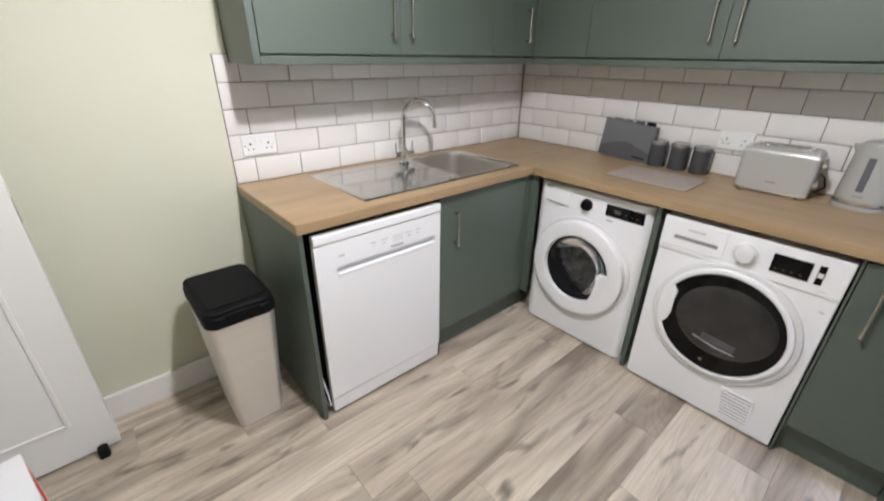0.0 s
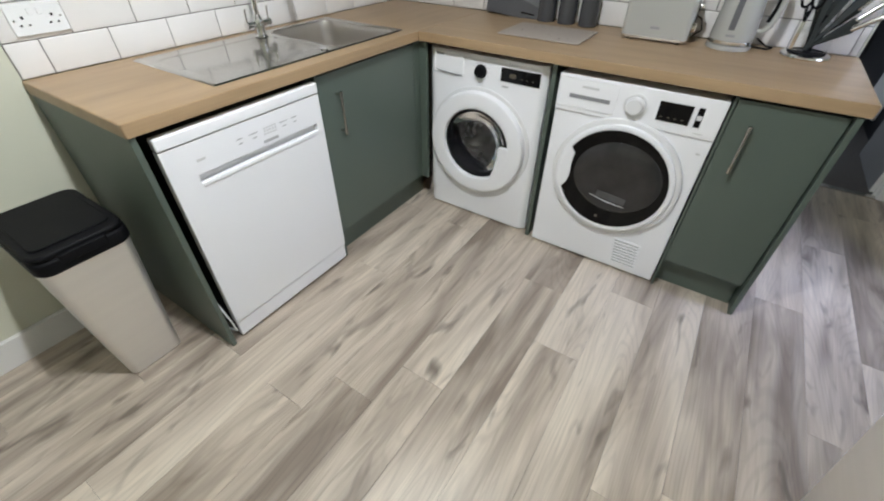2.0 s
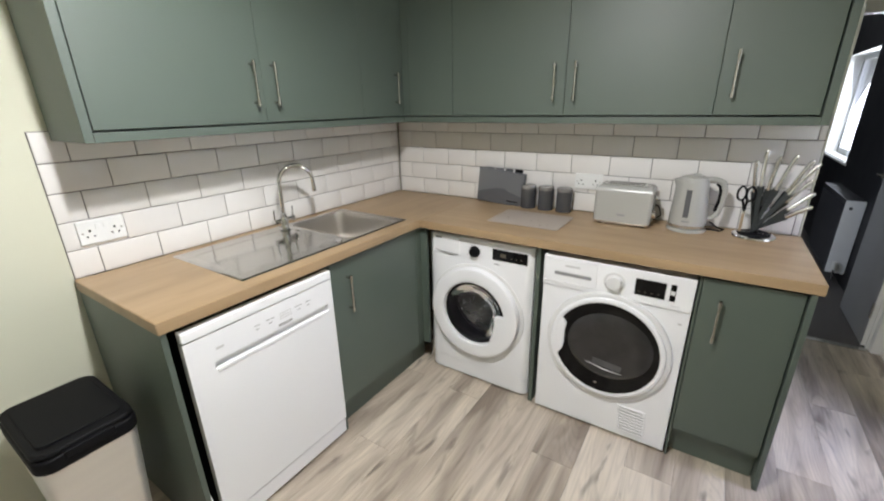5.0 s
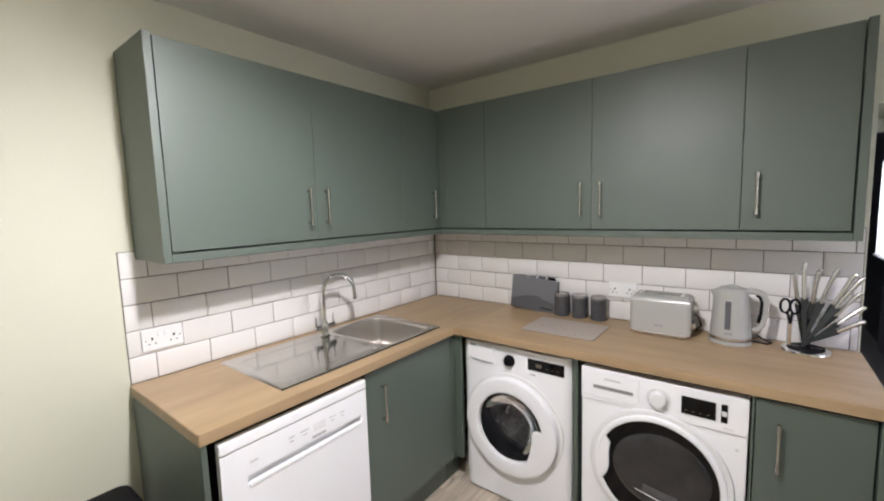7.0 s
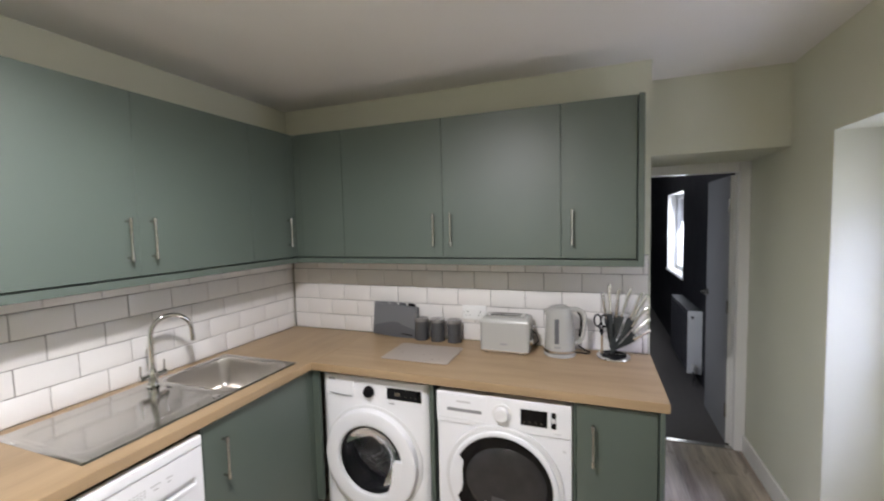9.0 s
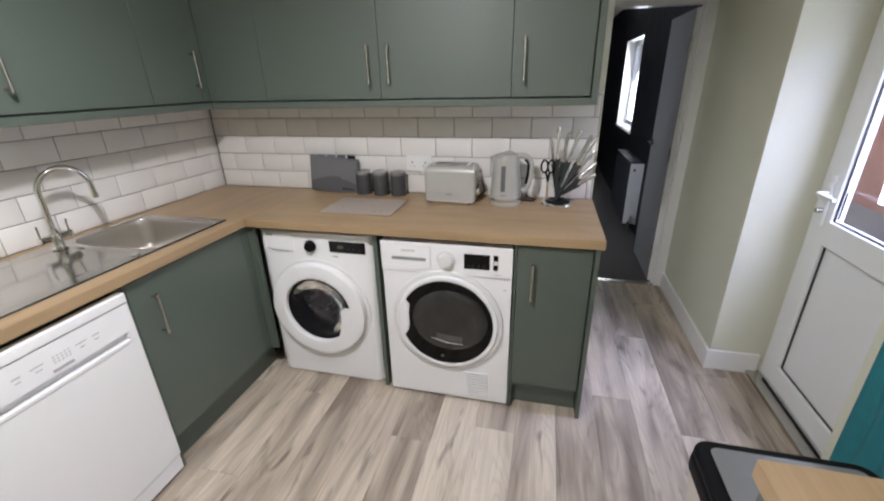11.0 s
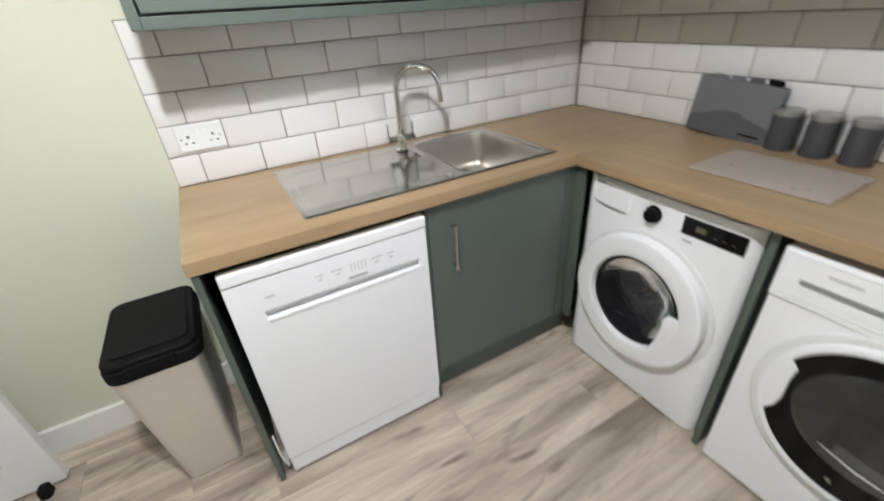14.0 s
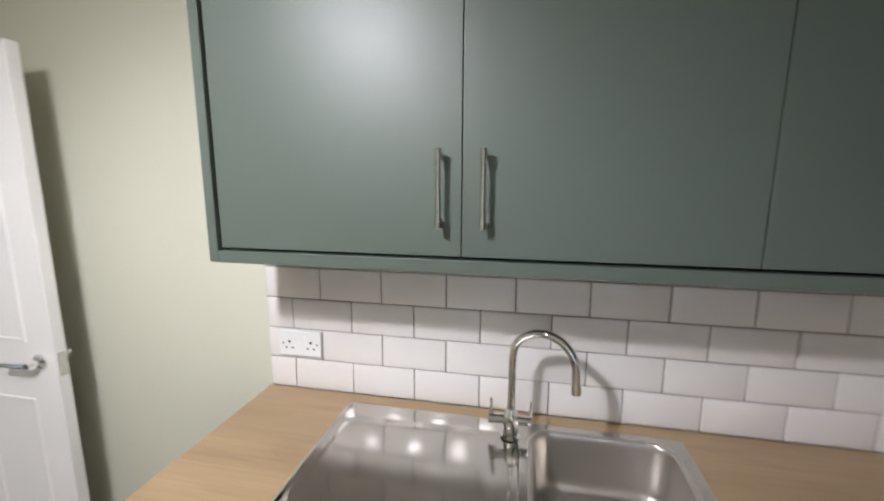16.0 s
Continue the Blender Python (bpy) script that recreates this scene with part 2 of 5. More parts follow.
def box(x0, x1, y0, y1, z0, z1, bevel=0.0, seg=2, bm=None):
    own = bmesh.new()
    bmesh.ops.create_cube(own, size=1.0)
    for v in own.verts:
        v.co = Vector(((x0 + x1) / 2 + v.co.x * (x1 - x0), (y0 + y1) / 2 + v.co.y * (y1 - y0), (z0 + z1) / 2 + v.co.z * (z1 - z0)))
    if bevel:
        bmesh.ops.bevel(own, geom=own.edges[:], offset=bevel, segments=seg, profile=0.5, affect="EDGES")
    return joined(own, bm)


def joined(own, bm=None):
    if bm is None:
        return own
    tmp = bpy.data.meshes.new("tmp")
    own.to_mesh(tmp)
    own.free()
    bm.from_mesh(tmp)
    bpy.data.meshes.remove(tmp)
    return bm


def rounded(x0, x1, y0, y1, z0, z1, r, edge=0.004, seg=5, taper=0.0, bm=None):
    """A block with large rounded upright corners and small rounded rims; taper narrows its foot."""
    own = bmesh.new()
    bmesh.ops.create_cube(own, size=1.0)
    cx, cy = (x0 + x1) / 2, (y0 + y1) / 2
    for v in own.verts:
        v.co = Vector((cx + v.co.x * (x1 - x0), cy + v.co.y * (y1 - y0), z0 if v.co.z < 0 else z1))
    up = [e for e in own.edges if abs(e.verts[0].co.z - e.verts[1].co.z) > 1e-6]
    bmesh.ops.bevel(own, geom=up, offset=r, segments=seg, profile=0.5, affect="EDGES")
    rim = [e for e in own.edges if abs(e.verts[0].co.z - e.verts[1].co.z) < 1e-6]
    if edge:
        bmesh.ops.bevel(own, geom=rim, offset=edge, segments=3, profile=0.5, affect="EDGES")
    if taper:
        for v in own.verts:
            k = 1 - taper * (z1 - v.co.z) / (z1 - z0)
            v.co.x, v.co.y = cx + (v.co.x - cx) * k, cy + (v.co.y - cy) * k
    return joined(own, bm)


def lathe(profile, steps=40, bm=None, m=None):
    """Turns rows of (radius, height) about z."""
    own = bmesh.new()
    rings = []
    for r, z in profile:
        if r < 1e-5:
            rings.append([own.verts.new((0, 0, z))])
        else:
            rings.append([own.verts.new((r * math.cos(2 * math.pi * i / steps), r * math.sin(2 * math.pi * i / steps), z)) for i in range(steps)])
    for a, b in zip(rings, rings[1:]):
        for i in range(steps):
            j = (i + 1) % steps
            q = [a[i % len(a)], a[j % len(a)], b[j % len(b)], b[i % len(b)]]
            q = list(dict.fromkeys(q))
            if len(q) > 2:
                own.faces.new(q)
    if m is not None:
        own.transform(m)
    return joined(own, bm)


def tube(points, r, steps=12, bm=None, ends=True):
    """A round bar along a line of points; r is one radius or one for each point."""
    own = bmesh.new()
    pts = [Vector(p) for p in points]
    radii = r if isinstance(r, (list, tuple)) else [r] * len(pts)
    rings = []
    side = None
    for i, p in enumerate(pts):
        d = (pts[min(i + 1, len(pts) - 1)] - pts[max(i - 1, 0)]).normalized()
        if side is None:
            side = d.orthogonal().normalized()
        side = (side - d * side.dot(d)).normalized()
        other = d.cross(side)
        rings.append([own.verts.new(p + (side * math.cos(2 * math.pi * k / steps) + other * math.sin(2 * math.pi * k / steps)) * radii[i]) for k in range(steps)])
    for a, b in zip(rings, rings[1:]):
        for k in range(steps):
            own.faces.new((a[k], a[(k + 1) % steps], b[(k + 1) % steps], b[k]))
    if ends:
        own.faces.new(rings[0][::-1])
        own.faces.new(rings[-1])
    return joined(own, bm)


def cells(us, vs, keep, w0, w1, axis="z", bevel=0.0):
    """A slab of cells between two planes, with openings where keep(i, j) is false. axis: the way of its thickness."""
    bm = bmesh.new()
    cache = {}

    def vert(u, v, w):
        key = (u, v, w)
        if key not in cache:
            cache[key] = bm.verts.new({"z": (u, v, w), "y": (u, w, v), "x": (w, u, v)}[axis])
        return cache[key]

    nu, nv = len(us) - 1, len(vs) - 1

    def on(i, j):
        return 0 <= i < nu and 0 <= j < nv and keep(i, j)

    for i in range(nu):
        for j in range(nv):
            if not on(i, j):
                continue
            a, b, c, d = (us[i], vs[j]), (us[i + 1], vs[j]), (us[i + 1], vs[j + 1]), (us[i], vs[j + 1])
            for w in (w0, w1):
                bm.faces.new([vert(*p, w) for p in (a, b, c, d)])
            for (di, dj), (p, q) in (((0, -1), (a, b)), ((1, 0), (b, c)), ((0, 1), (c, d)), ((-1, 0), (d, a))):
                if not on(i + di, j + dj):
                    bm.faces.new((vert(*p, w0), vert(*q, w0), vert(*q, w1), vert(*p, w1)))
    bmesh.ops.recalc_face_normals(bm, faces=bm.faces)
    if bevel:
        es = [e for e in bm.edges if len(e.link_faces) == 2 and e.calc_face_angle(0) > 0.7]
        bmesh.ops.bevel(bm, geom=es, offset=bevel, segments=2, profile=0.5, affect="EDGES")
    return bm


def setting(name, bm, material, label, category, smooth=False):
    return tagged(part(name, bm, material, smooth=smooth), label, category, kind="structure")


def full(i, j):
    return True


# ---- the room ----
CEIL_Z = 2.39
WX, SY = -3.36, -2.94          # west wall, south wall
DOOR_Y = -3.20                 # inner face of the back door
# sink wall, behind its tiles
setting("wall_north", cells([WX - 0.12, 0.36], [-0.02, CEIL_Z + 0.1], full, 0.008, 0.16, "y"), WALL, "pale green painted kitchen wall behind the sink", "wall")
# washer wall ends at the passage
setting("wall_east", cells([-2.245, 0.008], [-0.02, CEIL_Z + 0.1], full, 0.008, 0.36, "x"), WALL, "pale green painted wall behind the appliances", "wall")
# lintel over the passage to the hall door
setting("lintel", box(0.36, 1.0, SY + 0.001, -2.246, 1.965, CEIL_Z + 0.1), WALL, "pale green lintel over the passage to the hall", "lintel")
setting("wall_passage", cells([0.361, 1.0], [-0.02, CEIL_Z], full, -2.245, -2.10, "y"), WALL, "pale green side wall of the short passage", "wall")
# outer wall with the back door's opening
setting("wall_south", cells([WX - 0.12, -0.955, -0.05, 1.06], [-0.02, 1.965, CEIL_Z + 0.1], lambda i, j: not (i == 1 and j == 0), SY, -3.26, "y"),
        WALL, "pale green outer wall with a deep back door reveal", "wall")
# west wall with the doorway of the white door
setting("wall_west", cells([SY + 0.001, -0.93, -0.13, 0.007], [-0.02, 2.02, CEIL_Z + 0.1], lambda i, j: not (i == 1 and j == 0), WX, WX - 0.12, "x"),
        WALL, "pale green wall with an open doorway", "wall")
setting("wall_lobby", cells([-1.2, 0.1], [-0.02, CEIL_Z], full, WX - 1.1, WX - 1.0, "x"), WALL, "plain wall beyond the open doorway", "wall")
setting("ceiling", box(WX - 0.2, 1.06, -3.28, 0.15, CEIL_Z, CEIL_Z + 0.09), CEIL, "matt white plastered kitchen ceiling", "ceiling")
floor = setting("floor", box(WX - 1.1, 0.955, -3.195, 0.1, -0.06, -0.004), GROUT, "grey wood-effect plank floor", "floor")


def skirting(name, x0, x1, y0, y1):
    bm = box(x0, x1, y0, y1, 0.0, 0.118, 0.004)
    return setting(name, bm, WHITE, "white gloss painted skirting board", "skirting board", smooth=True)


skirting("baseboard_north", WX + 0.02, -1.893, -0.014, 0.007)
skirting("baseboard_passage", -0.048, 0.93, SY + 0.001, SY + 0.019)
skirting("baseboard_reveal", -0.069, -0.051, -3.175, SY + 0.019)
skirting("baseboard_south", -1.56, -0.958, SY + 0.001, SY + 0.019)
skirting("baseboard_west", WX + 0.001, WX + 0.019, -2.92, -1.0)

# hall beyond the passage
setting("hall_floor", box(0.962, 6.2, -2.94, -0.6, -0.06, -0.001), CARPET, "dark grey carpeted hall floor", "floor")
setting("threshold_strip", box(0.935, 0.985, -2.88, -2.25, -0.003, 0.005, 0.002), NICKEL, "metal threshold strip between plank floor and carpet", "threshold")
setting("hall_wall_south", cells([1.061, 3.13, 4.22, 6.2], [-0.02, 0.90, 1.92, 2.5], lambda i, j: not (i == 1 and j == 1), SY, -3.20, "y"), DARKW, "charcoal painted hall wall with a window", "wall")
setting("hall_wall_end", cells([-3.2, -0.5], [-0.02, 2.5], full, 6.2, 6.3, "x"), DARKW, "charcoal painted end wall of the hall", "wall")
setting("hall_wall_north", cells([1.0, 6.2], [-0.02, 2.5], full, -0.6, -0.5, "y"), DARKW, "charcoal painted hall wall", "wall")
# the opening in this wall is invented for the hall fill lamp
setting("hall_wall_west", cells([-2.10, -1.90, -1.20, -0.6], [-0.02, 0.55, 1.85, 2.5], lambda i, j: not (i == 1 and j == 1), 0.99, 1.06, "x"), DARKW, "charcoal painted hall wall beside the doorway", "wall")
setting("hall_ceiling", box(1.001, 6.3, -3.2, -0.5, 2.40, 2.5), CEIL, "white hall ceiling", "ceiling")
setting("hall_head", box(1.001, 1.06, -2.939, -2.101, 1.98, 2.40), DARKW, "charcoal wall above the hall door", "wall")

# outdoors
setting("ground", box(-60, 60, -120, -3.27, -0.20, -0.10), PAVE, "grey concrete yard behind the house", "ground")
setting("garden_wall", cells([-6.0, 8.0], [-0.1, 1.9], full, -6.2, -6.0, "y"), BRICK, "red brick yard wall seen through the back door", "wall")

setting("backdrop", box(2.4, 10.0, -3.80, -3.75, -0.1, 3.4), glow("pale_day_sky", (0.88, 0.94, 1.0), 1.3), "pale daylight sky beyond the hall window", "sky")


# ---- doors and windows ----
def handle_lever(parent, x, y, z, way, out, material=CHROME):
    """A lever on a rose; way: +1 or -1 along x; out: +1 or -1 along y."""
    m = pose(x, y, z) @ pose(0, 0, 0, -90 * out, 0, 0)
    bm = lathe([(0, 0), (0.026, 0), (0.026, 0.007), (0.022, 0.010), (0.011, 0.012), (0.010, 0.045), (0, 0.045)], 24, m=m)
    yy = y + out * 0.045
    tube([(x, yy, z), (x + way * 0.03, yy + out * 0.004, z), (x + way * 0.115, yy + out * 0.002, z - 0.002)], [0.010, 0.009, 0.0075], 12, bm)
    return part("handle", bm, material, parent, "polished chrome lever handle", True)


def panel_door(name, width, height, m, label, panels=True, paint=None):
    """A white door with four raised panels; it runs from x = 0 to x = width, its faces at y = -t and 0."""
    t = 0.038
    door = thing(name, label, "door", m, kind="structure")
    part("door_leaf", box(0, width, -t, 0, 0.012, height, 0.003, 3), paint or WHITE, door, smooth=True)
    for a, b in ((0.11, width / 2 - 0.045), (width / 2 + 0.045, width - 0.11)) if panels else ():
        for c, d in ((0.17, 0.86), (1.06, height - 0.13)):
            for y, s in ((-t, -1), (0, 1)):
                y0, y1 = (y - 0.005, y + 0.002) if s < 0 else (y - 0.002, y + 0.005)
                bm = cells([a, a + 0.014, b - 0.014, b], [c, c + 0.014, d - 0.014, d], lambda i, j: not (i == 1 and j == 1), y0, y1, "y", 0.002)
                part("panel_moulding", bm, WHITE, door, smooth=True)
    return door


kitchen_door = panel_door("door_1", 0.775, 1.995, pose(WX + 0.026, -0.135, 0, 0, 0, 0), "white panelled interior door standing open along the wall")
handle_lever(kitchen_door, 0.715, -0.038, 1.0, -1, -1)
handle_lever(kitchen_door, 0.715, 0.0, 1.0, -1, 1)
part("latch_plate", box(0.7752, 0.7775, -0.030, -0.008, 0.95, 1.03, 0.001), CHROME, kitchen_door, "chrome latch plate")

stop = thing("door_stop", "black rubber door stop on the plank floor under the open door", "door stop", pose(-2.615, -0.20, 0, 0, 0, 0))
part("wedge", rounded(-0.017, 0.017, -0.022, 0.022, 0.001, 0.040, 0.012, 0.004, taper=-0.1), BLACK, stop, smooth=True)

# frame and door of the hall
frame_h = thing("door_frame", "white gloss door lining and architrave at the hall", "door frame", pose(0, 0, 0), kind="structure")
part("jamb", box(0.930, 1.03, -2.939, -2.875, 0.0, 1.964, 0.004), WHITE, frame_h, smooth=True)
part("jamb", box(0.930, 1.03, -2.246, -2.19, 0.0, 1.964, 0.004), WHITE, frame_h, smooth=True)
part("head", box(0.928, 1.03, -2.874, -2.247, 1.90, 1.9645, 0.004), WHITE, frame_h, smooth=True)
part("stop_bead", box(0.975, 0.99, -2.8745, -2.862, 0.0, 1.899, 0.002), WHITE, frame_h, smooth=True)
DOORG = mat("grey_door_face", (0.27, 0.268, 0.265), 0.40, vary=0.05)
hall_door = panel_door("door_2", 0.61, 1.885, pose(1.0, -2.842, 0, 0, 0, -0.5), "flush dark grey hall door with white edges standing wide open", False, DOORG)
for x in (-0.0012, 0.6102):
    part("edge_lipping", box(x, x + 0.001, -0.0375, -0.0005, 0.013, 1.884), WHITE, hall_door, "white edge strip")
handle_lever(hall_door, 0.56, 0.0, 1.0, -1, 1, NICKEL)
for hz in (0.25, 0.98, 1.68):
    hb = tube([(-0.004, 0.004, hz - 0.045), (-0.004, 0.004, hz + 0.045)], 0.006, 10)
    box(-0.004, 0.028, 0.0005, 0.0035, hz - 0.045, hz + 0.045, 0.001, 1, hb)
    part("hinge", hb, NICKEL, hall_door, "satin steel butt hinge", True)

# uPVC back door: frame, leaf, lower panel, upper pane
back = thing("door_3", "white plastic back door with a glazed upper half and a plain lower panel", "door", pose(0, DOOR_Y, 0), kind="structure")
FX0, FX1 = -0.953, -0.052
bm = cells([FX0, FX0 + 0.05, FX1 - 0.05, FX1], [0.0, 0.035, 1.91, 1.962], lambda i, j: not (i == 1 and j == 1), -0.058, 0.0, "y", 0.004)
part("door_frame", bm, UPVC, back, smooth=True)
LX0, LX1 = FX0 + 0.054, FX1 - 0.054
bm = cells([LX0, LX0 + 0.10, LX1 - 0.10, LX1], [0.04, 0.15, 0.80, 0.91, 1.80, 1.906], lambda i, j: not (i == 1 and j in (1, 3)), -0.045, 0.016, "y", 0.006)
part("door_leaf", bm, UPVC, back, smooth=True)
part("lower_panel", box(LX0 + 0.10, LX1 - 0.10, -0.03, -0.004, 0.15, 0.80), UPVC, back)
for c, d in ((0.15, 0.80), (0.91, 1.80)):
    bm = cells([LX0 + 0.1, LX0 + 0.105, LX1 - 0.105, LX1 - 0.1], [c, c + 0.005, d - 0.005, d], lambda i, j: not (i == 1 and j == 1), -0.003, 0.004, "y")
    part("gasket", bm, RUBBER, back, "dark rubber gasket")
# dark strip that paints in the shaded gap below the leaf
part("bottom_gap_shade", box(LX0 + 0.002, LX1 - 0.002, 0.0005, 0.012, 0.0365, 0.0395), RUBBER, back, "dark strip painted as the gap under the door leaf")
pane = part("pane", box(LX0 + 0.101, LX1 - 0.101, -0.024, -0.008, 0.911, 1.799), GLASS, back)
pane.visible_shadow = False
hb = box(LX1 - 0.068, LX1 - 0.036, 0.0165, 0.028, 0.88, 1.10, 0.004)
tube([(LX1 - 0.052, 0.025, 1.02), (LX1 - 0.052, 0.062, 1.02), (LX1 - 0.075, 0.068, 1.02), (LX1 - 0.17, 0.066, 1.018)], [0.010, 0.010, 0.010, 0.008], 12, hb)
part("handle", hb, UPVC, back, "white lever handle", True)
part("lock_cylinder", lathe([(0, 0), (0.011, 0), (0.011, 0.026), (0, 0.026)], 18, m=pose(LX1 - 0.052, 0.026, 0.945, -90)), NICKEL, back, "steel lock cylinder", True)
sill_d = part("threshold", box(FX0 - 0.0, FX1 + 0.0, 0.004, 0.075, -0.002, 0.022, 0.006), NICKEL, back, "grey metal threshold strip", True)

# hall window: frame, panes, sill
win = thing("window_1", "white framed hall window with bright daylight behind it", "window", pose(0, -3.06, 0), kind="structure")
bm = cells([3.13, 3.19, 4.16, 4.22], [0.90, 0.96, 1.86, 1.92], lambda i, j: not (i == 1 and j == 1), -0.05, 0.01, "y", 0.004)
part("window_frame", bm, UPVC, win, smooth=True)
wp = part("pane", box(3.19, 4.16, -0.025, -0.01, 0.96, 1.86), GLASS, win)
wp.visible_shadow = False
part("window_reveal", cells([3.131, 3.138, 4.212, 4.219], [0.901, 0.908, 1.912, 1.919], lambda i, j: not (i == 1 and j == 1), 0.0115, 0.119, "y"), WHITE, win, "white painted reveal")
part("window_sill", box(3.11, 4.24, 0.011, 0.135, 0.875, 0.899, 0.004), WHITE, win, smooth=True)

# unseen window, added only to frame the fill lamp that brightens the radiator's end
side = thing("window_2", "white framed window added unseen round the hall fill lamp", "window", pose(1.02, 0, 0), kind="structure")
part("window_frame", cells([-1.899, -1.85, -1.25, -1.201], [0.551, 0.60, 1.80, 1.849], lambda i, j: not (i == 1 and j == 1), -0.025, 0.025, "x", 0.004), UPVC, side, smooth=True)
fill_pane = part("pane", box(-0.006, 0.006, -1.849, -1.251, 0.601, 1.799), GLASS, side)
fill_pane.visible_shadow = False

# ---- radiator in the hall ----
rad = thing("radiator", "panel radiator with a dark front and a white end cover below the hall window", "radiator", pose(2.12, -2.815, 0.10))
bm = bmesh.new()
box(0, 0.94, -0.022, -0.003, 0.0, 0.60, 0.006, 2, bm)
part("front_panel", bm, RADD, rad, smooth=True)
flute = part("flute", box(0.03, 0.06, -0.0028, 0.004, 0.03, 0.57, 0.003, 1), RADD, rad)
for s in range(1, 18):
    o = new("flute", flute.data)
    o.parent = rad
    o.location = (s * 0.05, 0, 0)
part("back_panel", box(0, 0.94, -0.114, -0.097, 0.0, 0.60, 0.006, 2), RADI, rad, smooth=True)
part("end_cover", box(-0.006, 0.004, -0.118, 0.005, 0.01, 0.617, 0.003), RADI, rad, "white end cover", True)
part("bleed_plug", lathe([(0, 0.004), (0.010, 0.004), (0.012, 0.0)], 16, m=pose(-0.006, -0.035, 0.555, 0, -90, 0)), RUBBER, rad, "dark bleed plug", True)
bm = box(0, 0.94, -0.118, 0.0, 0.601, 0.615, 0.003)
part("top_grille", bm, RADD, rad, smooth=True)
bm = tube([(-0.03, -0.04, -0.125), (-0.03, -0.04, 0.04), (0.005, -0.04, 0.045)], 0.008, 10)
part("pipe", bm, CHROME, rad, "chrome pipe tail", True)
part("valve", lathe([(0, 0), (0.017, 0), (0.019, 0.03), (0.016, 0.065), (0, 0.07)], 18, m=pose(-0.03, -0.04, 0.045)), WHITE, rad, "white valve head", True)
part("bracket", box(0.3, 0.33, -0.1245, -0.114, 0.1, 0.5), RADI, rad)


# ---- kitchen units ----
def bar_handle(parent, x, y, z0, z1):
    """A slim bar on two posts with thicker collars, standing off a door whose face is at y."""
    bm = tube([(x, y - 0.028, z0), (x, y - 0.028, z1)], 0.0052, 14)
    for z in (z0 + 0.012, z1 - 0.012):
        tube([(x, y + 0.001, z), (x, y - 0.028, z)], 0.005, 12, bm)
        tube([(x, y - 0.028, z - 0.012), (x, y - 0.028, z + 0.012)], 0.0072, 14, bm)
    return part("handle", bm, NICKEL, parent, "satin nickel bar handle", True)


def slab_door(parent, x0, x1, z0, z1, y, handle=None):
    """A plain slab door whose front face is at y; handle: (x, z0, z1)."""
    d = part("door", box(x0, x1, y, y + 0.018, z0, z1, 0.0018, 2), SAGE, parent, smooth=True)
    if handle:
        bar_handle(d, handle[0], y, handle[1], handle[2])
    return d


DZ0, DZ1 = 1.427, 2.152        # doors of the wall units
FRONT = 0.284                  # how far the wall units reach into the room


def wall_unit(m, x0, x1, handle, label, depth=FRONT - 0.022):
    u = thing("wall_cabinet", label, "cabinet", m, group="sage green wall cabinets")
    bm = box(x0 + 0.001, x1 - 0.001, 0.0, depth, DZ0, DZ1 - 0.002)
    part("carcass", bm, SAGE_IN, u)
    slab_door(u, x0 + 0.001, x1 - 0.001, DZ0 + 0.001, DZ1, -0.019, handle)
    return u


GREEN_WALL_UNIT = "sage green slab-front wall cabinet with a bar handle"
MN = pose(0, -FRONT + 0.019, 0)                      # fronts along the sink wall
ME = pose(-FRONT + 0.019, 0, 0, 0, 0, -90)           # fronts along the washer wall; local x is minus y
HZ0, HZ1 = 1.492, 1.658
wall_unit(MN, -1.801, -1.200, (-1.246, HZ0, HZ1), GREEN_WALL_UNIT)
wall_unit(MN, -1.200, -0.620, (-1.152, HZ0, HZ1), GREEN_WALL_UNIT)
wall_unit(MN, -0.620, -0.330, (-0.356, HZ0, HZ1), "narrow sage green corner wall cabinet with a bar handle")
wall_unit(ME, 0.330, 0.622, None, "sage green blank corner wall cabinet front")
wall_unit(ME, 0.622, 1.232, (1.184, HZ0, HZ1), GREEN_WALL_UNIT)
wall_unit(ME, 1.232, 1.830, (1.280, HZ0, HZ1), GREEN_WALL_UNIT)
wall_unit(ME, 1.830, 2.157, (1.880, HZ0, HZ1), "narrow sage green end wall cabinet with a bar handle")

post = thing("corner_post", "sage green filler post between the wall cabinets", "filler panel", pose(0, 0, 0))
part("post", box(-0.329, -0.282, -0.300 + 0.018, -0.262, DZ0 + 0.001, DZ1, 0.0015), SAGE, post, smooth=True)
part("post", box(-0.281, -0.262, -0.329, -0.2825, DZ0 + 0.001, DZ1, 0.0015), SAGE, post, smooth=True)


def panel(name, label, bm, edge=None):
    t = thing(name, label, "panel", pose(0, 0, 0))
    part("board", bm, SAGE, t, smooth=True)
    if edge:
        part("edge_band", box(*edge), SAGE, t)
    return t


panel("end_panel", "sage green end panel of the wall cabinets beside the sink", box(-1.831, -1.8055, -FRONT - 0.008, 0.006, 1.392, DZ1 + 0.004, 0.0015), (-1.829, -1.8075, -FRONT - 0.0088, -FRONT - 0.0079, 1.394, DZ1 + 0.002))
panel("end_panel", "sage green end panel of the wall cabinets beside the passage", box(-FRONT - 0.008, 0.006, -2.187, -2.1615, 1.392, DZ1 + 0.004, 0.0015), (-FRONT - 0.0088, -FRONT - 0.0079, -2.185, -2.1635, 1.394, DZ1 + 0.002))
